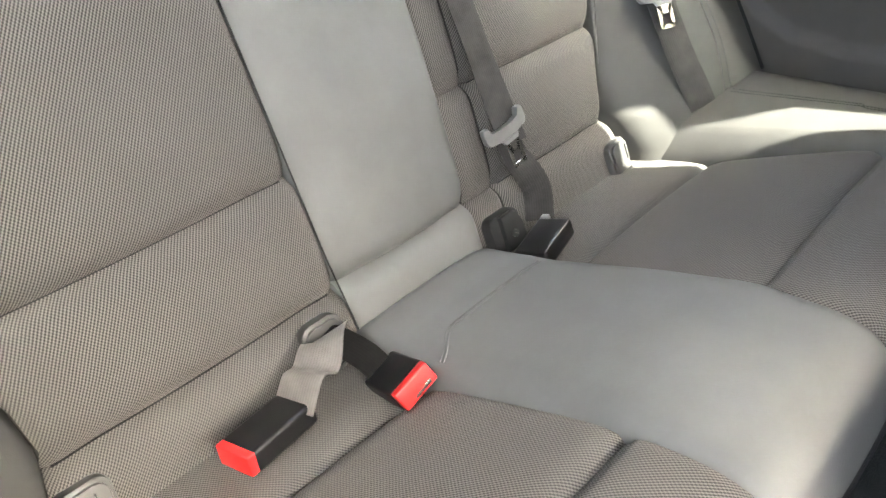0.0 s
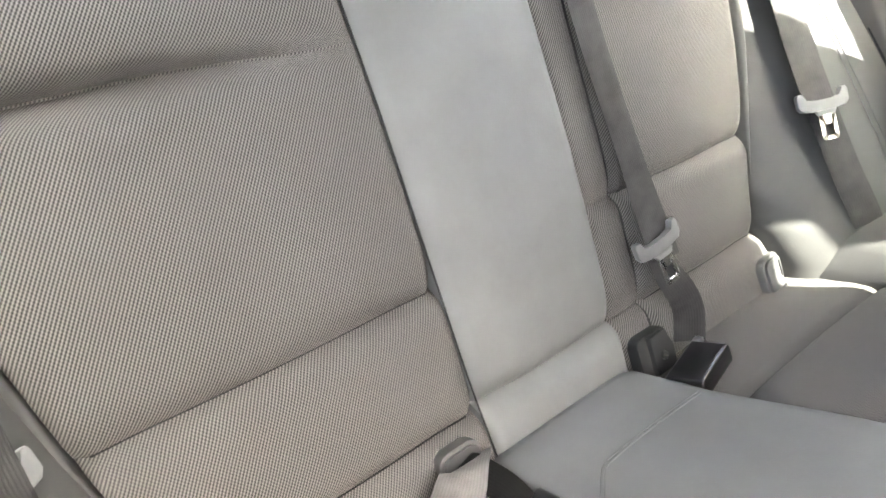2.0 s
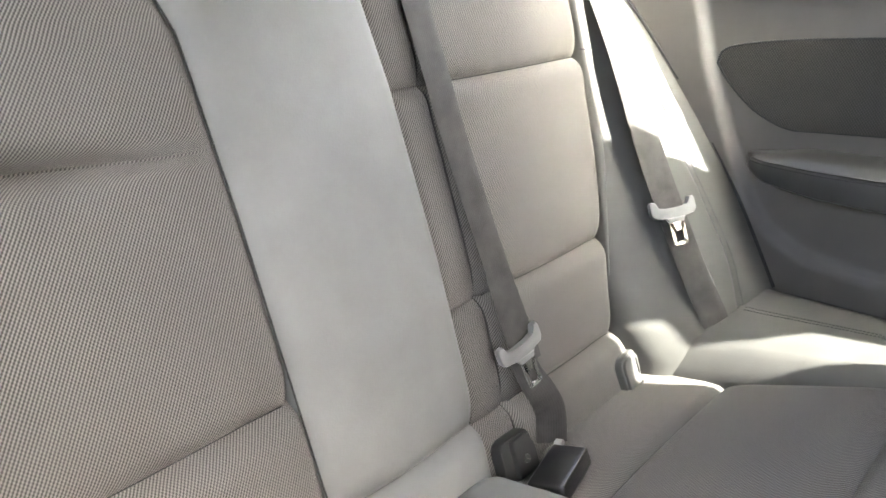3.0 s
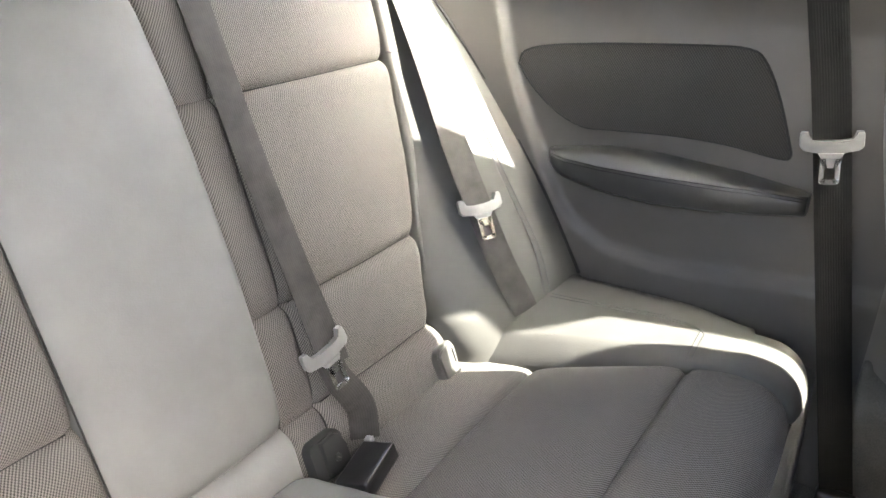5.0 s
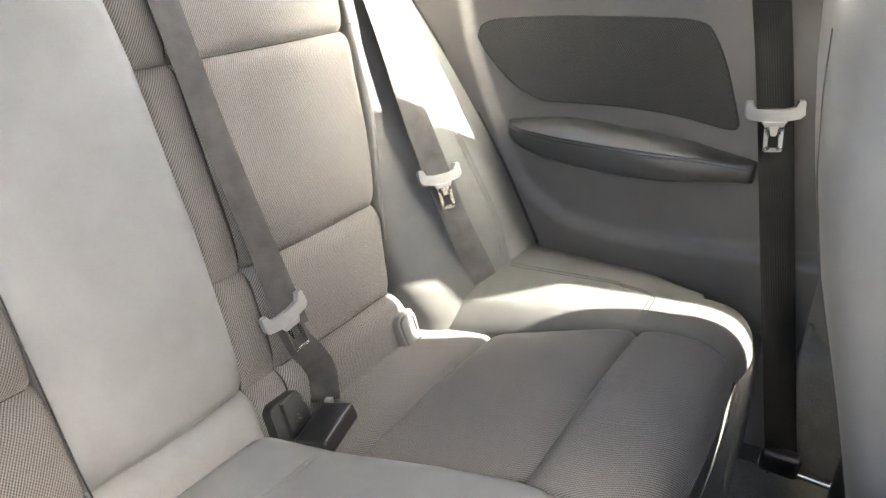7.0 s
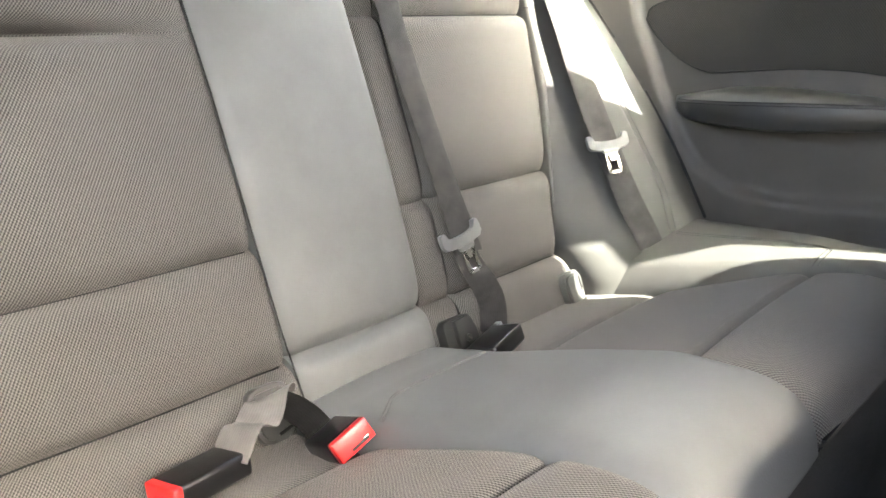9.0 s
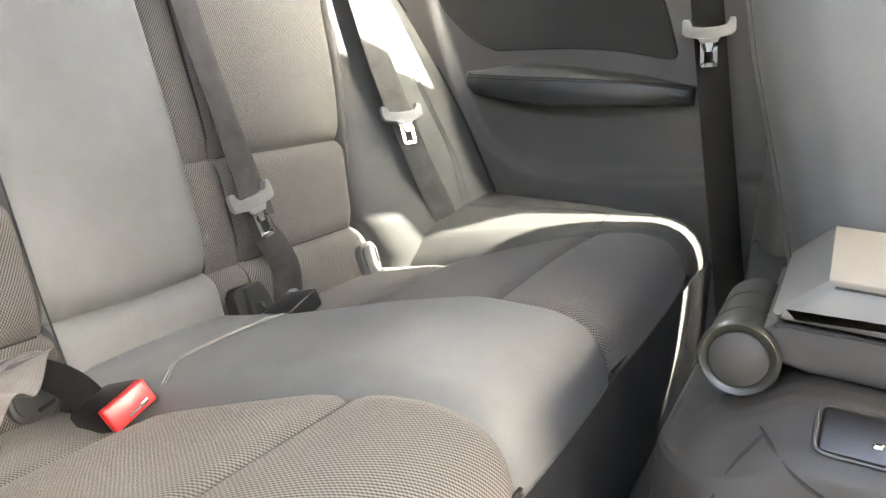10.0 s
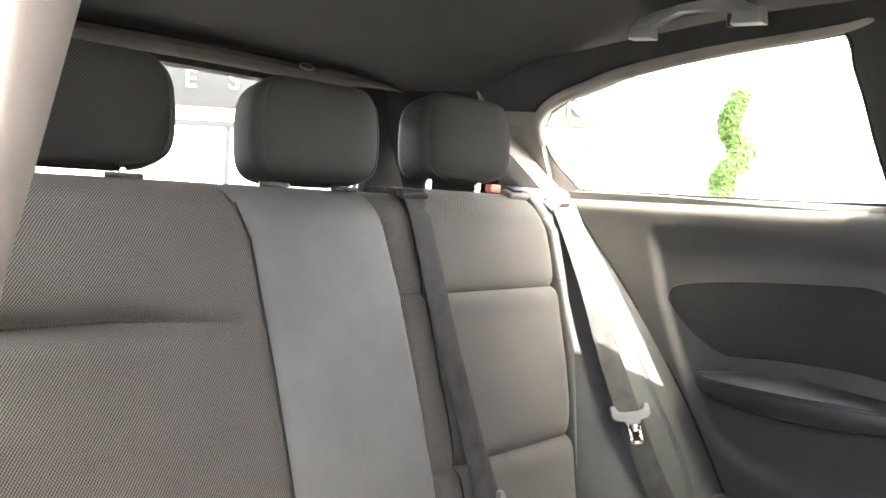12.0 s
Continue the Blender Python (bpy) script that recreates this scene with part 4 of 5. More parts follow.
slot_frame(pose(0.212, 0.850, 0.962, -65), mid_belt)

# belt beside the window, over the bolster
side_belt = thing("seat_belt", "grey seat belt over the sunlit leather bolster", "seat belt", "rear seat belts")
pts = [(0.634, 0.880, 0.972), (0.625, 0.838, 0.930), (0.595, 0.744, 0.803), (0.577, 0.666, 0.661), (0.571, 0.619, 0.577), (0.568, 0.567, 0.485), (0.586, 0.526, 0.400), (0.596, 0.515, 0.350)]
sides = [(1, 0, 0)] * 2 + [(1, -0.25, 0.1), (1, -0.55, 0.1), (1, -0.62, 0.1), (1, -0.62, 0.1), (1, -0.6, 0.2), (1, -0.6, 0.2)]
part("webbing", ribbon(pts, sides), BELT, side_belt, "grey woven webbing")
tongue(basis((0.571, 0.614, 0.571), (1, -0.62, 0.12), (0.10, 0.50, 1)), side_belt, STEEL_WARM)
slot_frame(pose(0.632, 0.858, 0.962, -65), side_belt, 0.075, 0.024)
part("shoulder_trim", block(0.112, 0.030, 0.012, 0.005, pose(0.634, 0.864, 0.962, 36, -18, 18)), COVER, side_belt, "pale plastic shoulder trim")

# belt by the open door, mirrored place
near_belt = thing("seat_belt", "grey seat belt over the leather bolster by the open door", "seat belt", "rear seat belts")
part("webbing", ribbon([(-x + 0.028, y, z) for x, y, z in pts], [(-a, b, c) for a, b, c in sides]), BELT, near_belt, "grey woven webbing")
tongue(basis((-0.548, 0.624, 0.572), (1, 0.62, -0.12), (-0.10, 0.50, 1)), near_belt)

# far door's belt: hangs down the pillar to a rail on the sill
door_belt = thing("seat_belt", "black front seat belt hanging along the door pillar", "seat belt")
pts = [(0.640, 0.205, 1.08), (0.664, 0.172, 0.92), (0.672, 0.149, 0.82), (0.680, 0.128, 0.72), (0.680, 0.098, 0.58), (0.684, 0.055, 0.38), (0.684, 0.018, 0.21), (0.684, 0.004, 0.15)]
part("webbing", ribbon(pts, [(0.45, -0.9, 0)] * 8, 0.050), BELT_BLACK, door_belt, "black woven webbing")
tongue(basis((0.674, 0.132, 0.738), (0.25, -0.96, 0.12), (-0.02, 0.14, 1)), door_belt)
part("rail", tube([(0.676, 0.03, 0.158), (0.672, -0.02, 0.163), (0.672, -0.10, 0.160), (0.672, -0.28, 0.158)], 0.005, 10), STEEL, door_belt, "bright steel belt rail")
part("anchor_cover", block(0.028, 0.062, 0.042, 0.008, pose(0.678, 0.010, 0.172)), BLACK, door_belt, "black plastic anchor")


def clip(m, label, length=0.078, w=0.050, h=0.027, red=True, slot=True):
    """A belt clip: body along -y behind its end face at the origin, red push button in the face."""
    root = thing("belt_clip", label, "seat belt buckle", "belt clips on the rear seat")
    body = block(w, length, h, 0.005, m @ Matrix.Translation((0, length / 2 + 0.002, 0)))
    part("body", body, BLACK, root, "black plastic body")
    if red:
        part("button", block(w - 0.002, 0.012, h - 0.002, 0.0025, m @ Matrix.Translation((0, 0.0005, 0))), RED, root, "bright red push button")
    if slot and red:
        part("slot", block(w - 0.026, 0.004, 0.0035, 0.001, m @ Matrix.Translation((0.004, -0.0045, -h * 0.28))), TRIM_DARK, root, "dark tongue slot")
        part("slot_lip", block(w - 0.041, 0.003, 0.0025, 0.0008, m @ Matrix.Translation((0.012, -0.0055, -h * 0.20))), STEEL, root, "small bright steel lip")
    return root


def facing(origin, out, across):
    """A pose whose -y axis points out and whose x axis runs across."""
    y = -Vector(out).normalized()
    x = (Vector(across) - y * Vector(across).dot(y)).normalized()
    m = Matrix((x, y, x.cross(y))).transposed().to_4x4()
    m.translation = Vector(origin)
    return m


clip(facing((-0.154, 0.466, 0.362), (-0.185, -0.906, 0.406), (0.94, -0.03, 0.35)), "black belt clip with red button standing against the leather middle", 0.070)
clip(facing((-0.325, 0.545, 0.345), (-0.99, -0.16, 0.06), (0.14, -0.97, 0.14)), "black belt clip with red button lying on the cloth seat", 0.088, slot=False)
strap_a = tagged(obj("clip_strap", ribbon([(-0.150, 0.622, 0.335), (-0.158, 0.600, 0.364), (-0.180, 0.578, 0.384), (-0.205, 0.566, 0.366), (-0.226, 0.560, 0.372), (-0.250, 0.552, 0.347)],
                 [(0.80, 0.0, 0.25), (0.75, -0.35, 0.45), (0.60, -0.65, 0.45), (0.45, -0.85, 0.10), (0.30, -0.92, 0.25), (0.16, -0.98, 0.1)], 0.056), BELT_PALE),
                 "short grey webbing strap of the lying belt clip", "belt strap")
strap_b = tagged(obj("clip_strap", ribbon([(-0.165, 0.618, 0.340), (-0.164, 0.600, 0.366), (-0.160, 0.572, 0.368), (-0.152, 0.545, 0.358), (-0.146, 0.522, 0.340)],
                 [(0.9, 0.1, 0.2), (0.9, 0.05, 0.25), (0.9, 0.0, 0.3), (0.9, 0.0, 0.35), (0.9, 0.0, 0.38)], 0.034), BELT_BLACK),
                 "short black webbing strap bent up behind the red belt clip", "belt strap")
for ob in (strap_a, strap_b):
    ob["group"] = "short straps of the belt clips"
mid_m = facing((0.131, 0.531, 0.336), (-0.077, -0.015, -0.009), (-0.002, -0.053, 0.014))
mid_clip = clip(mid_m, "black belt clip lying on the cloth seat under the middle belt", 0.082, 0.052, 0.027, False)
# pale strip modelled along the bevel in place of its specular highlight
part("bevel_highlight", block(0.0022, 0.074, 0.0022, 0.0008, mid_m @ Matrix.Translation((0.0248, 0.043, 0.0125))), TRIM, mid_clip, "pale strip standing in for the bevel's highlight")
part("strap_eye", block(0.012, 0.010, 0.008, 0.002, mid_m @ Matrix.Translation((-0.018, 0.088, 0.010))), GREY_PLASTIC, mid_clip, "pale plastic strap eye")


# ---- anchor covers along the foot of the backrest ----
def anchor_cover(x, z, mat, label, catch=False, turn=0.0):
    root = thing("anchor_cover", label, "child seat anchor cover", "anchor covers at the foot of the backrest")
    m = Matrix.Translation((x, back_y(z) - (0.016 if catch else 0.013), z)) @ pose(0, 0, 0, 0, 0, turn) @ pose(0, 0, 0, -20)
    if catch:
        part("bezel", prism(rounded(0.060, 0.058, 0.010, 6), 0.018, 0.003, m, 2), mat, root)
        flap = [(-0.014, -0.026), (0.026, -0.026), (0.027, 0.004), (0.018, 0.024), (0.010, 0.028), (-0.014, 0.026)]
        part("flap", prism(flap, 0.010, 0.002, m @ Matrix.Translation((0.002, -0.008, 0))), mat, root)
        part("catch", tube([m @ Vector((0.006, -0.0078, -0.004)), m @ Vector((0.006, -0.0108, -0.004))], 0.0058, 16), TRIM_DARK, root, "round dark catch")
        part("catch_slot", block(0.007, 0.0015, 0.0016, 0.0004, m @ pose(0.006, -0.0112, -0.004, 0, 35)), TRIM, root)
    else:
        plate = [(x0, z0) for x0, z0 in rounded(0.058, 0.068, 0.015, 6)]
        plate = [(px * (1.0 - 0.20 * max(0.0, -pz) / 0.034), pz) for px, pz in plate]
        part("bezel", prism(plate, 0.016, 0.003, m, 2), mat, root)
        part("flap", prism([(px * 0.84, pz * 0.86) for px, pz in plate], 0.006, 0.0018, m @ Matrix.Translation((0, -0.0045, 0))), mat, root)
        part("slot", block(0.020, 0.003, 0.0045, 0.001, m @ pose(0.006, -0.0082, -0.022, 0, -12)), BLACK, root, "dark finger slot")
        part("hinge_line", block(0.0016, 0.002, 0.026, 0.0004, m @ pose(0.010, -0.0080, 0.010)), BLACK, root, "dark joint")
    return root


anchor_cover(-0.452, 0.335, COVER, "grey plastic anchor cover at the foot of the wide backrest")
anchor_cover(-0.158, 0.344, COVER, "grey plastic anchor cover behind the belt straps")
anchor_cover(0.167, 0.338, COVER_DARK, "dark plastic anchor cover beside the middle belt clip", True)
anchor_cover(0.464, 0.329, COVER, "sunlit grey plastic anchor cover beside the leather bolster", False, 8.0)


# ---- side trim details, both sides ----
INSERT = ((0.634, 0.779), (0.624, 0.801), (0.573, 0.815), (0.475, 0.827), (0.341, 0.838), (0.267, 0.840), (0.240, 0.822), (0.214, 0.776), (0.190, 0.716), (0.185, 0.697),
          (0.200, 0.691), (0.277, 0.699), (0.366, 0.699), (0.460, 0.692), (0.511, 0.690), (0.565, 0.712), (0.610, 0.749))


def cloth_insert(sign, label):
    root = thing("side_cloth_insert", label, "trim panel", "side trim inserts")
    ring = [Vector((0, y, z)) for y, z in INSERT]
    ring = glide(ring + ring[:1], 4)[:-1]
    c = sum(ring, Vector()) / len(ring)
    bm = bmesh.new()
    uv = bm.loops.layers.uv.new("UVMap")
    rows = []
    for k in range(9):
        t = k / 8
        row = []
        for p in ring:
            q = c.lerp(p, 1 - (0.012 * k if k < 2 else t * 0.999))
            x = wall_x(q.y, q.z) + (0.003 if k == 0 else -0.0025)
            row.append(bm.verts.new((sign * x, q.y, q.z)))
        rows.append(row)
    n = len(ring)
    for a, b in zip(rows, rows[1:]):
        for i in range(n):
            f = bm.faces.new([a[i], a[(i + 1) % n], b[(i + 1) % n], b[i]])
    bm.faces.new(rows[-1])
    for f in bm.faces:
        for loop in f.loops:
            loop[uv].uv = (loop.vert.co.y + 0.5, loop.vert.co.z)
    part("cloth_panel", bm, FABRIC_FINE, root, "dark ribbed cloth")
    edge = [(sign * (wall_x(p.y, p.z) - 0.0008), p.y, p.z) for p in ring]
    part("piping", tube(edge, 0.0021, 8, True), SEAM, root, "dark sewn edge")
    return root


def side_armrest(sign, label):
    root = thing("armrest_shelf", label, "armrest", "side armrests")
    reach = ((0.146, 0.026), (0.152, 0.030), (0.20, 0.040), (0.27, 0.053), (0.36, 0.059), (0.45, 0.052), (0.52, 0.036), (0.550, 0.018), (0.558, 0.006))
    edge_z = ((0.15, 0.648), (0.22, 0.651), (0.29, 0.650), (0.36, 0.648), (0.43, 0.645), (0.55, 0.641))
    foot_z = ((0.148, 0.620), (0.215, 0.613), (0.29, 0.606), (0.36, 0.602), (0.43, 0.602), (0.48, 0.604), (0.535, 0.609), (0.558, 0.620))
    back_z = ((0.146, 0.648), (0.16, 0.651), (0.245, 0.662), (0.38, 0.669), (0.458, 0.666), (0.558, 0.646))

    def section(y):
        d, e, f, k = (table(y, c) for c in (reach, edge_z, foot_z, back_z))
        ring = [(-0.020, k), (0.0, k), (d * 0.35, lerp(k, e, 0.25) + 0.002), (d * 0.70, lerp(k, e, 0.62) + 0.002), (d - 0.006, e + 0.0035), (d - 0.002, e + 0.001), (d, e - 0.004),
                (d - 0.001, lerp(e, f, 0.6)), (d - 0.005, f + 0.004), (d - 0.012, f), (-0.004, f - 0.002), (-0.020, f - 0.002)]
        return ring

    bm = bmesh.new()
    rows = []
    for k in range(70):
        y = lerp(0.146, 0.558, k / 69)
        rows.append([bm.verts.new((sign * (0.712 - p), y, z)) for p, z in section(y)])
    n = len(rows[0])
    for a, b in zip(rows, rows[1:]):
        for i in range(n):
            j = (i + 1) % n
            bm.faces.new([a[i], a[j], b[j], b[i]])
    bm.faces.new(rows[0][::-1])
    bm.faces.new(rows[-1])
    part("pad", bm, LEATHER_DARK, root, "smooth dark leather")
    for drop in (0.0, 0.0045):
        line = []
        for y in np.linspace(0.152, 0.548, 70):
            d, e = table(float(y), reach), table(float(y), edge_z)
            line.append((sign * (0.712 - d - (0.0002 if drop else -0.0015)), float(y), e + 0.0012 - drop))
        part("edge_seam", tube(line, 0.0008, 5), SEAM, root, "fine dark double seam")
    return root


for sign, where in ((1, "below the side window"), (-1, "beside the open door")):
    cloth_insert(sign, "dark cloth insert in the trim " + where)
    side_armrest(sign, "dark leather stitched armrest " + where)

# ---- grab handle and roof lamp ----
handle = thing("grab_handle", "dark plastic grab handle under the headliner", "grab handle")
outer = [(0.618, 1.262), (0.608, 1.277), (0.580, 1.287), (0.530, 1.293), (0.475, 1.294), (0.430, 1.289), (0.405, 1.276), (0.396, 1.262)]
inner = [(0.428, 1.258), (0.438, 1.270), (0.460, 1.279), (0.490, 1.283), (0.530, 1.281), (0.560, 1.276), (0.576, 1.268), (0.582, 1.256)]
swing = Matrix(((0, 1, 0, 0.487), (1, 0, 0, 0), (0, 0, 1, 0), (0, 0, 0, 1)))
part("grip", prism(outer + inner, 0.021, 0.0045, swing, 3), HANDLE, handle, "dark curved grip")
for y0, y1, z0 in ((0.576, 0.622, 1.242), (0.388, 0.440, 1.246)):
    foot = [(y0, z0), (y1, z0 + 0.004), (y1 - 0.003, z0 + 0.026), (y0 + 0.004, z0 + 0.026)]
    part("foot", prism(foot, 0.027, 0.005, Matrix.Translation((-0.003, 0, 0)) @ swing, 3), HANDLE, handle, "flared dark foot")
part("coat_hook", block(0.010, 0.014, 0.026, 0.004, pose(0.505, 0.447, 1.262)), TRIM_DARK, handle)
lamp = thing("roof_eyelet", "small oval eyelet in the headliner over the rear window", "eyelet")
part("ring", tube([(0.197 + 0.016 * math.cos(a), 1.167 + 0.004 * math.sin(a), 1.196 + 0.006 * math.sin(a)) for a in np.linspace(0, 2 * math.pi, 25)[:-1]], 0.0018, 6, True), GREY_PLASTIC, lamp, "pale rim")
part("recess", block(0.030, 0.010, 0.011, 0.0045, pose(0.197, 1.169, 1.196)), BLACK, lamp)

# ---- the far front seat, seen from behind ----
front_seat = thing("front_seat", "grey leather front seat seen from behind", "car seat")
front_seat.location = (0.012, -0.014, 0)


def seat_back_point(u, v):
    z = lerp(0.20, 0.97, v)
    half = lerp(0.234, 0.222, ease((z - 0.3) / 0.2)) - 0.05 * ease((z - 0.74) / 0.23)
    q = 2 * u - 1
    x = 0.355 + half * q
    y = table(z, ((0.20, -0.11), (0.45, -0.045), (0.58, -0.005), (0.70, 0.035), (0.79, 0.058), (0.86, 0.070), (0.94, 0.078))) - 0.020 + 0.055 * u - 0.012 * abs(q) ** 3 - rim(half - abs(x - 0.355), 0.06, 0.05) - rim(0.97 - z, 0.05, 0.05)
    return x, y, z


part("back_cover", slab(seat_back_point, 36, 40, (0, -0.10, 0)), LEATHER_FRONT, front_seat, "smooth grey leather back")
for sx in (-0.14, 0.14):
    line = [Vector(seat_back_point(0.5 + sx / 0.46, v)) + Vector((0, 0.0005, 0)) for v in np.linspace(0.05, 0.92, 40)]
    part("seam", tube(line, 0.0007, 6), TRIM, front_seat, "dark sewn seam")
part("cushion", block(0.48, 0.50, 0.14, 0.05, pose(0.355, -0.42, 0.27, 6), 4), LEATHER_FRONT, front_seat, "grey leather cushion")
part("side_cover", block(0.040, 0.42, 0.31, 0.014, pose(0.609, -0.262, 0.275)), TRIM_DARK, front_seat, "dark plastic side cover")
part("runner", block(0.03, 0.50, 0.04, 0.006, pose(0.24, -0.40, 0.13)), TRIM_DARK, front_seat)
part("runner", block(0.03, 0.50, 0.04, 0.006, pose(0.56, -0.40, 0.13)), TRIM_DARK, front_seat)
part("head_pad", block(0.25, 0.09, 0.17, 0.035, pose(0.355, -0.02, 1.10, -14), 4), LEATHER_FRONT, front_seat, "grey leather headrest")
for sx in (-0.06, 0.06):
    part("post", tube([(0.355 + sx, -0.02, 0.94), (0.355 + sx, -0.02, 1.06)], 0.006, 10), STEEL, front_seat)

# the near front seat, unseen, tipped forward; added to shade the cushion's nose
near_seat = copy_thing(front_seat, Matrix.Translation((-0.72, -0.33, 0)) @ Matrix.Translation((0, -0.11, 0.20)) @ pose(0, 0, 0, 14) @ Matrix.Translation((0, 0.11, -0.20)))
tagged(near_seat, "unseen front seat tipped forward, added to shade the rear cushion", "car seat")

# ---- middle console and its hinged armrest ----
console = thing("middle_console", "grey plastic middle console between the front seats", "console")
console.location = (0, -0.004, -0.022)


WRAP = ((0.000, 0.05), (0.000, 0.20), (0.000, 0.35), (0.000, 0.455), (0.003, 0.476), (0.010, 0.488), (0.030, 0.510), (0.038, 0.516), (0.050, 0.519), (0.112, 0.520))


def console_point(u, v):
    """Left side, rounded rear and right side in one sweep, drawn in towards the top."""
    k = v * (len(WRAP) - 1)
    inset = float(np.interp(k, range(len(WRAP)), [w[0] for w in WRAP]))
    z = float(np.interp(k, range(len(WRAP)), [w[1] for w in WRAP]))
    w = 0.130 - inset + 0.020 * ease((0.45 - z) / 0.35)
    yr = 0.010 - inset - 0.020 * ease((0.30 - z) / 0.25)
    rad = max(0.008, 0.055 - inset)
    if u < 0.35:
        x, y = -w, lerp(-0.85, yr - rad, u / 0.35)
    elif u < 0.45:
        a = (u - 0.35) * 5 * math.pi
        x, y = -w + rad * (1 - math.cos(a)), yr - rad + rad * math.sin(a)
    elif u < 0.55:
        x, y = lerp(-w + rad, w - rad, (u - 0.45) * 10), yr
    elif u < 0.65:
        a = (0.65 - u) * 5 * math.pi
        x, y = w - rad * (1 - math.cos(a)), yr - rad + rad * math.sin(a)
    else:
        x, y = w, lerp(yr - rad, -0.85, (u - 0.65) / 0.35)
    return 0.02 + x, y, z - 0.026 * ease((y + 0.085) / 0.05) * ease((z - 0.44) / 0.05)


part("shell", slab(console_point, 80, 54, (0, -0.012, -0.012)), CONSOLE, console, "grained grey moulded shell")
part("tray_floor", block(0.10, 0.70, 0.03, 0.004, pose(0.02, -0.42, 0.492)), TRIM_DARK, console)
SHELL_GRID = [Vector(console_point(u, v)) for u in np.linspace(0.18, 0.47, 90) for v in np.linspace(0.2, 1.0, 90)]


def on_console(y, z):
    return min(SHELL_GRID, key=lambda p: (p.y - y) ** 2 + (p.z - z) ** 2)


for way in (((-0.024, 0.512), (-0.040, 0.503), (-0.061, 0.487), (-0.085, 0.473), (-0.110, 0.458), (-0.20, 0.425)), ((-0.061, 0.487), (-0.048, 0.465), (-0.036, 0.442), (-0.030, 0.40))):
    part("panel_joint", tube(glide([on_console(y, z) for y, z in way], 5), 0.0013, 6), SEAM, console, "dark panel joint")
slope = Matrix.Translation((-0.089, -0.185, 0.5005)) @ pose(0, 0, 0, 0, -48)
part("switch_recess", block(0.030, 0.185, 0.006, 0.0025, slope, 3), BLACK, console, "black recessed switch tray")
part("tray_rim", tube([slope @ Vector((x, y, 0.003)) for x, y in rounded(0.033, 0.190, 0.008, 5)], 0.0014, 6, True), TRIM_DARK, console, "raised rim of the tray")
for k in range(2):
    part("switch", block(0.004, 0.006, 0.004, 0.001, slope @ Matrix.Translation((-0.004, 0.060 - 0.012 * k, 0.004))), STEEL, console, "small bright switch")
rest = thing("console_armrest", "grey leather console armrest with a round hinge", "armrest")
rest.location = (0, -0.004, -0.022)
hinge_m = Matrix.Translation((-0.060, -0.036, 0.524))
prof = [(0.000, 0.0), (0.000, 0.020), (-0.003, 0.0225), (-0.004, 0.0255), (-0.001, 0.0275), (0.004, 0.0275), (0.006, 0.0255), (0.038, 0.0255), (0.039, 0.0245), (0.041, 0.0245), (0.042, 0.0255), (0.080, 0.0255), (0.081, 0.0245), (0.083, 0.0245), (0.084, 0.0255), (0.124, 0.0255), (0.124, 0.0)]


def turned(prof, sides=40):
    bm = bmesh.new()
    rings = [[bm.verts.new((x, r * math.cos(2 * math.pi * i / sides), r * math.sin(2 * math.pi * i / sides))) for i in range(sides)] if r > 0 else [bm.verts.new((x, 0, 0))] for x, r in prof]
    for a, b in zip(rings, rings[1:]):
        for i in range(sides):
            j = (i + 1) % sides
            bm.faces.new([q for q in ([a[0]] if len(a) == 1 else [a[i], a[j]]) + ([b[0]] if len(b) == 1 else [b[j], b[i]])])
    return bm


bm = turned(prof)
bmesh.ops.transform(bm, matrix=hinge_m, verts=bm.verts[:])
HINGE = plain("hinge_olive_grey", (0.020, 0.0205, 0.015), 0.38)
part("hinge", bm, HINGE, rest, "glossy dark grey round hinge")
bm = turned([(-0.006, 0.0), (-0.0055, 0.012), (-0.003, 0.0195), (0.002, 0.0200), (0.002, 0.0)])
bmesh.ops.transform(bm, matrix=hinge_m, verts=bm.verts[:])
part("hinge_cap", bm, CONSOLE, rest, "domed grey end cap")


def along(profile, x0, x1, bevel, seg=3):
    """A solid swept across the car from a side outline of (y, z)."""
    m = Matrix(((0, 1, 0, x0), (1, 0, 0, 0), (0, 0, 1, 0), (0, 0, 0, 1)))
    bm = prism(profile, x1 - x0, bevel, m, seg)
    bmesh.ops.recalc_face_normals(bm, faces=bm.faces[:])
    return bm


part("pad", along([(-0.45, 0.589), (-0.082, 0.589), (-0.052, 0.560), (-0.056, 0.556), (-0.45, 0.556)], -0.062, 0.140, 0.010, 4), LEATHER_FRONT, rest, "smooth grey leather pad with a bevelled rear")
part("arm", along([(-0.45, 0.5535), (-0.058, 0.5535), (-0.046, 0.545), (-0.052, 0.526), (-0.080, 0.521), (-0.45, 0.521)], -0.054, 0.132, 0.004), CONSOLE, rest, "grey plastic underside")
part("piping", tube([(-0.0605, y, 0.5545) for y in np.linspace(-0.056, -0.44, 12)], 0.0014, 6), SEAM, rest)
part("edge_seam", tube([(-0.0605, y, 0.5860) for y in np.linspace(-0.086, -0.44, 12)], 0.0009, 6), SEAM, rest, "fine dark seam")

# ---- outside: white building with a slate sign, and a clipped tree ----
FWD, SIDE = Vector((0.705, 0.709, 0)), Vector((0.709, -0.705, 0))
EYE_END = Vector((-0.672, -0.119, 0.952))
WALL_TURN = math.degrees(math.atan2(SIDE.y, SIDE.x))


def out(depth, s, z):
    p = EYE_END + FWD * depth + SIDE * s
    return Vector((p.x, p.y, z))


def at_wall(depth, s, z):
    return Matrix.Translation(out(depth, s, z)) @ pose(0, 0, 0, 0, 0, WALL_TURN)


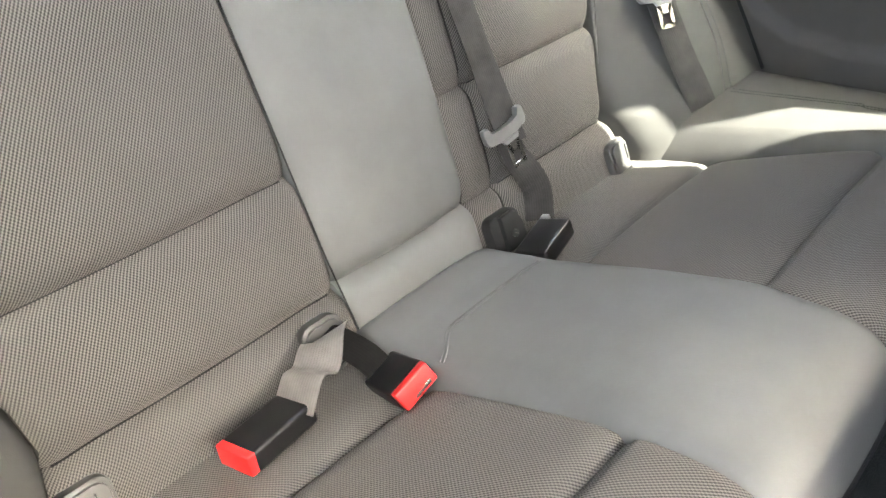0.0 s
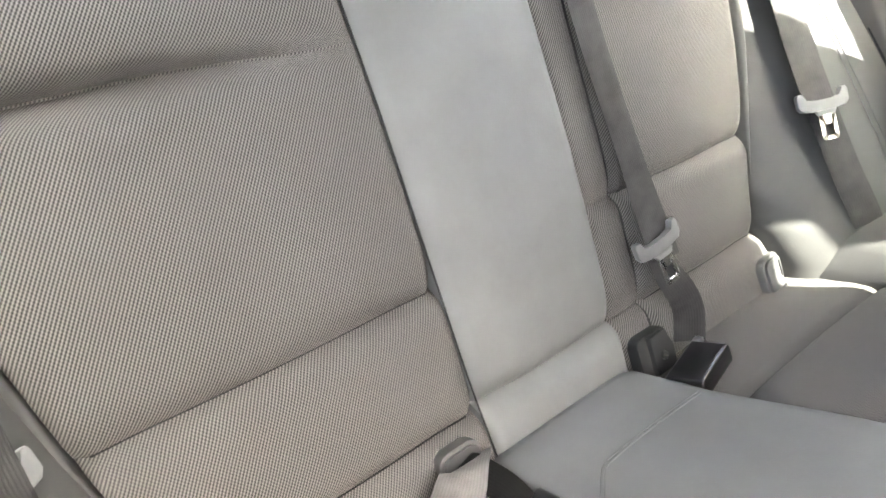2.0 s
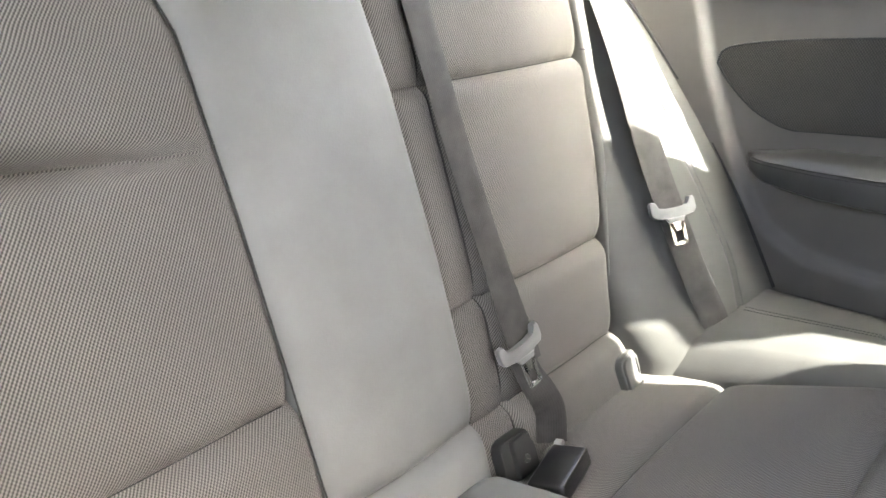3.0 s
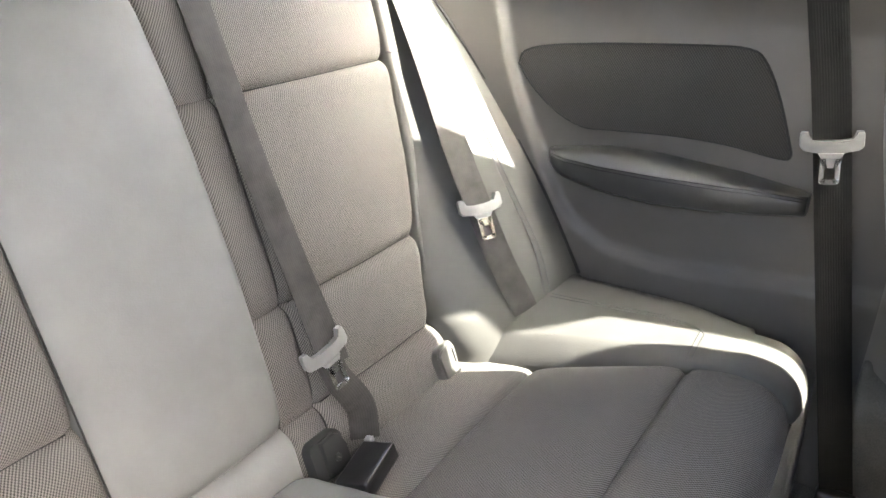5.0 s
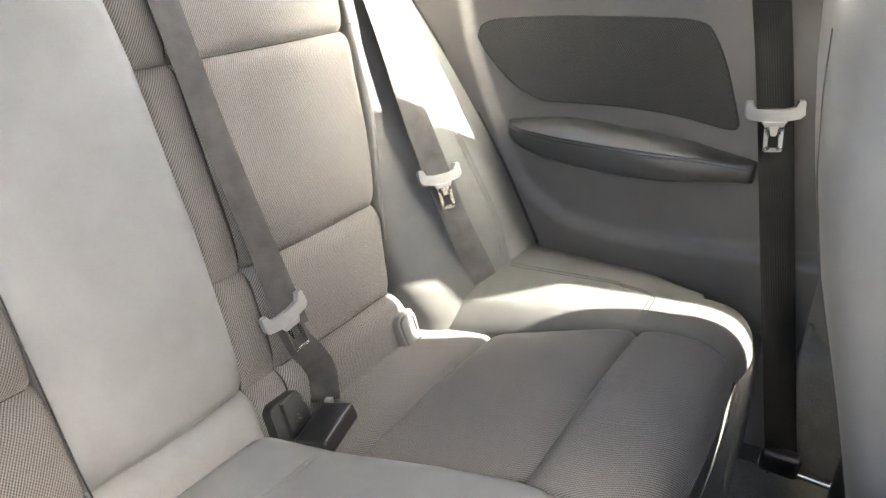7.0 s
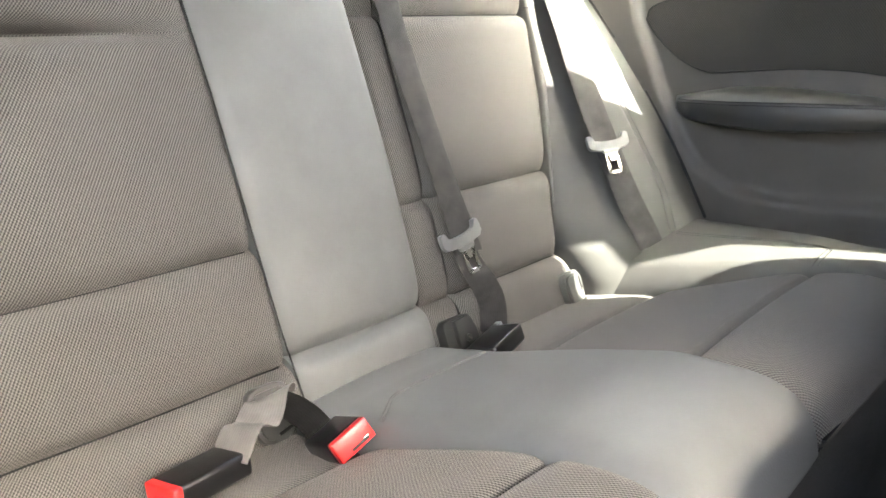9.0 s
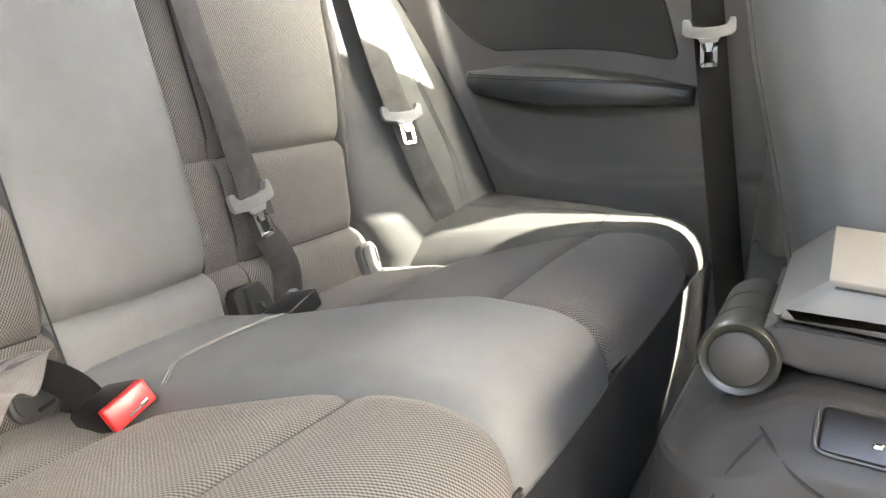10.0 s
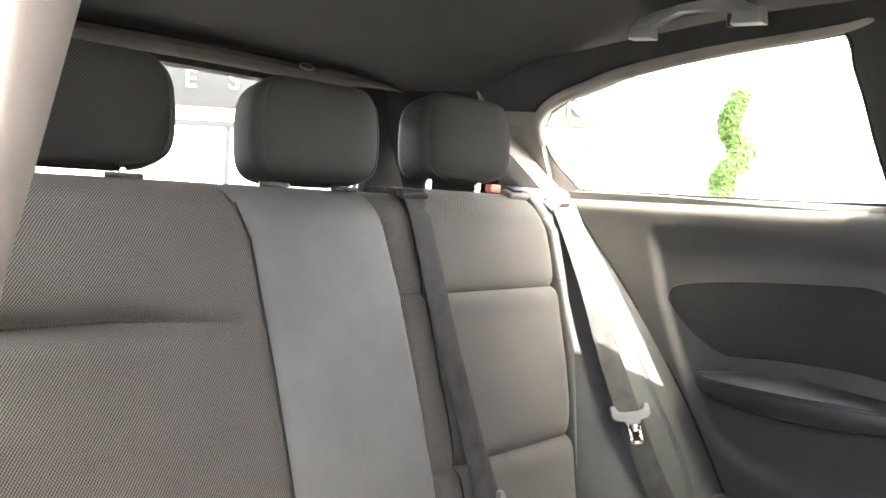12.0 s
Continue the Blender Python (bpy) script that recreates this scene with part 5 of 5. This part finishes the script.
building = thing("building", "long white rendered building with panel joints behind the car", "building", "", "")
part("wall", block(60.0, 0.3, 6.35, 0.0, at_wall(10.15, 0, 2.825)), WALL_PAINT, building, "white rendered wall", 0)
for z in (0.62, 1.75):
    part("panel_joint", block(60.0, 0.02, 0.08, 0.0, at_wall(9.995, 0, z)), SIGN_GREY, building, "thin grey joint", 0)
for s in (-14, -8.2, -2.9, 1.80, 7.0, 12.0):
    part("panel_joint", block(0.06, 0.02, 1.1, 0.0, at_wall(9.995, s, 1.18)), SIGN_GREY, building, "thin grey joint", 0)
sign = thing("sign_board", "slate grey sign board with white capital letters on the white wall", "sign")
part("board", block(9.4, 0.08, 1.45, 0.01, at_wall(9.95, 2.34 - 4.7, 1.96 + 0.725)), SIGN_GREY, sign, "slate grey board")


def letter(ch, s, z, h):
    cu = bpy.data.curves.new("letter", "FONT")
    cu.body, cu.size, cu.extrude, cu.align_x = ch, h / 0.73, 0.008, "CENTER"
    tmp = bpy.data.objects.new("letter_tmp", cu)
    me = bpy.data.meshes.new_from_object(tmp)
    bpy.data.objects.remove(tmp)
    me.name = "letter"
    me.materials.clear()
    me.materials.append(SIGN_WHITE)
    ob = new("letter", me)
    ob.parent = sign
    ob.matrix_world = at_wall(9.895, s, z) @ pose(0, 0, 0, 90)
    ob["label"] = "white capital letter"


letter("E", -3.38, 2.20, 0.24)
letter("S", -2.82, 2.20, 0.24)
letter("K", 1.58, 2.12, 0.24)


def topiary(base, height):
    root = thing("topiary_tree", "bright green clipped spiral topiary tree outside the window", "tree")
    part("trunk", tube([base, base + Vector((0.01, 0, height * 0.5)), base + Vector((0, 0.01, height * 0.92))], 0.03, 8, False, (1.0, 0.8, 0.4)), BARK, root, "thin brown trunk")
    rnd = random.Random(5)
    bm = bmesh.new()
    def leaf(p, nrm, size):
        t = nrm.orthogonal().normalized()
        t = (Matrix.Rotation(rnd.uniform(0, 6.28), 3, nrm) @ t)
        b = nrm.cross(t)
        vs = [bm.verts.new(p + t * size * a + b * size * c + nrm * size * d) for a, c, d in ((-0.9, 0, 0), (0, -0.45, 0.2), (1.0, 0, -0.1), (0, 0.45, 0.2))]
        bm.faces.new(vs)
    turns, z0, z1 = 3.8, 0.45, height
    for k in range(19000):
        t = rnd.random()
        a = 2 * math.pi * turns * t
        z = lerp(z0, z1 - 0.05, t)
        rad = lerp(0.30, 0.06, t ** 0.9)
        c = Vector((math.cos(a), math.sin(a), 0)) * rad * 0.55 + Vector((0, 0, z))
        d = Vector((rnd.gauss(0, 1), rnd.gauss(0, 1), rnd.gauss(0, 0.75)))
        d.normalize()
        r = lerp(0.170, 0.085, t) * (rnd.random() ** 0.25) * (1 + 0.12 * noise.noise(Vector((d.x * 3, d.y * 3, t * 30))))
        p = base + c + d * r
        nrm = (d + Vector((rnd.gauss(0, 0.5), rnd.gauss(0, 0.5), rnd.gauss(0, 0.5)))).normalized()
        leaf(p, nrm, rnd.uniform(0.012, 0.022))
    me = bpy.data.meshes.new("crown")
    bm.to_mesh(me)
    bm.free()
    me.materials.append(LEAF)
    ob = new("crown", me)
    ob.parent = root
    ob["label"] = "clipped spiral of small bright leaves"
    return root


topiary(out(6.0, 2.22, -0.35), 2.30)
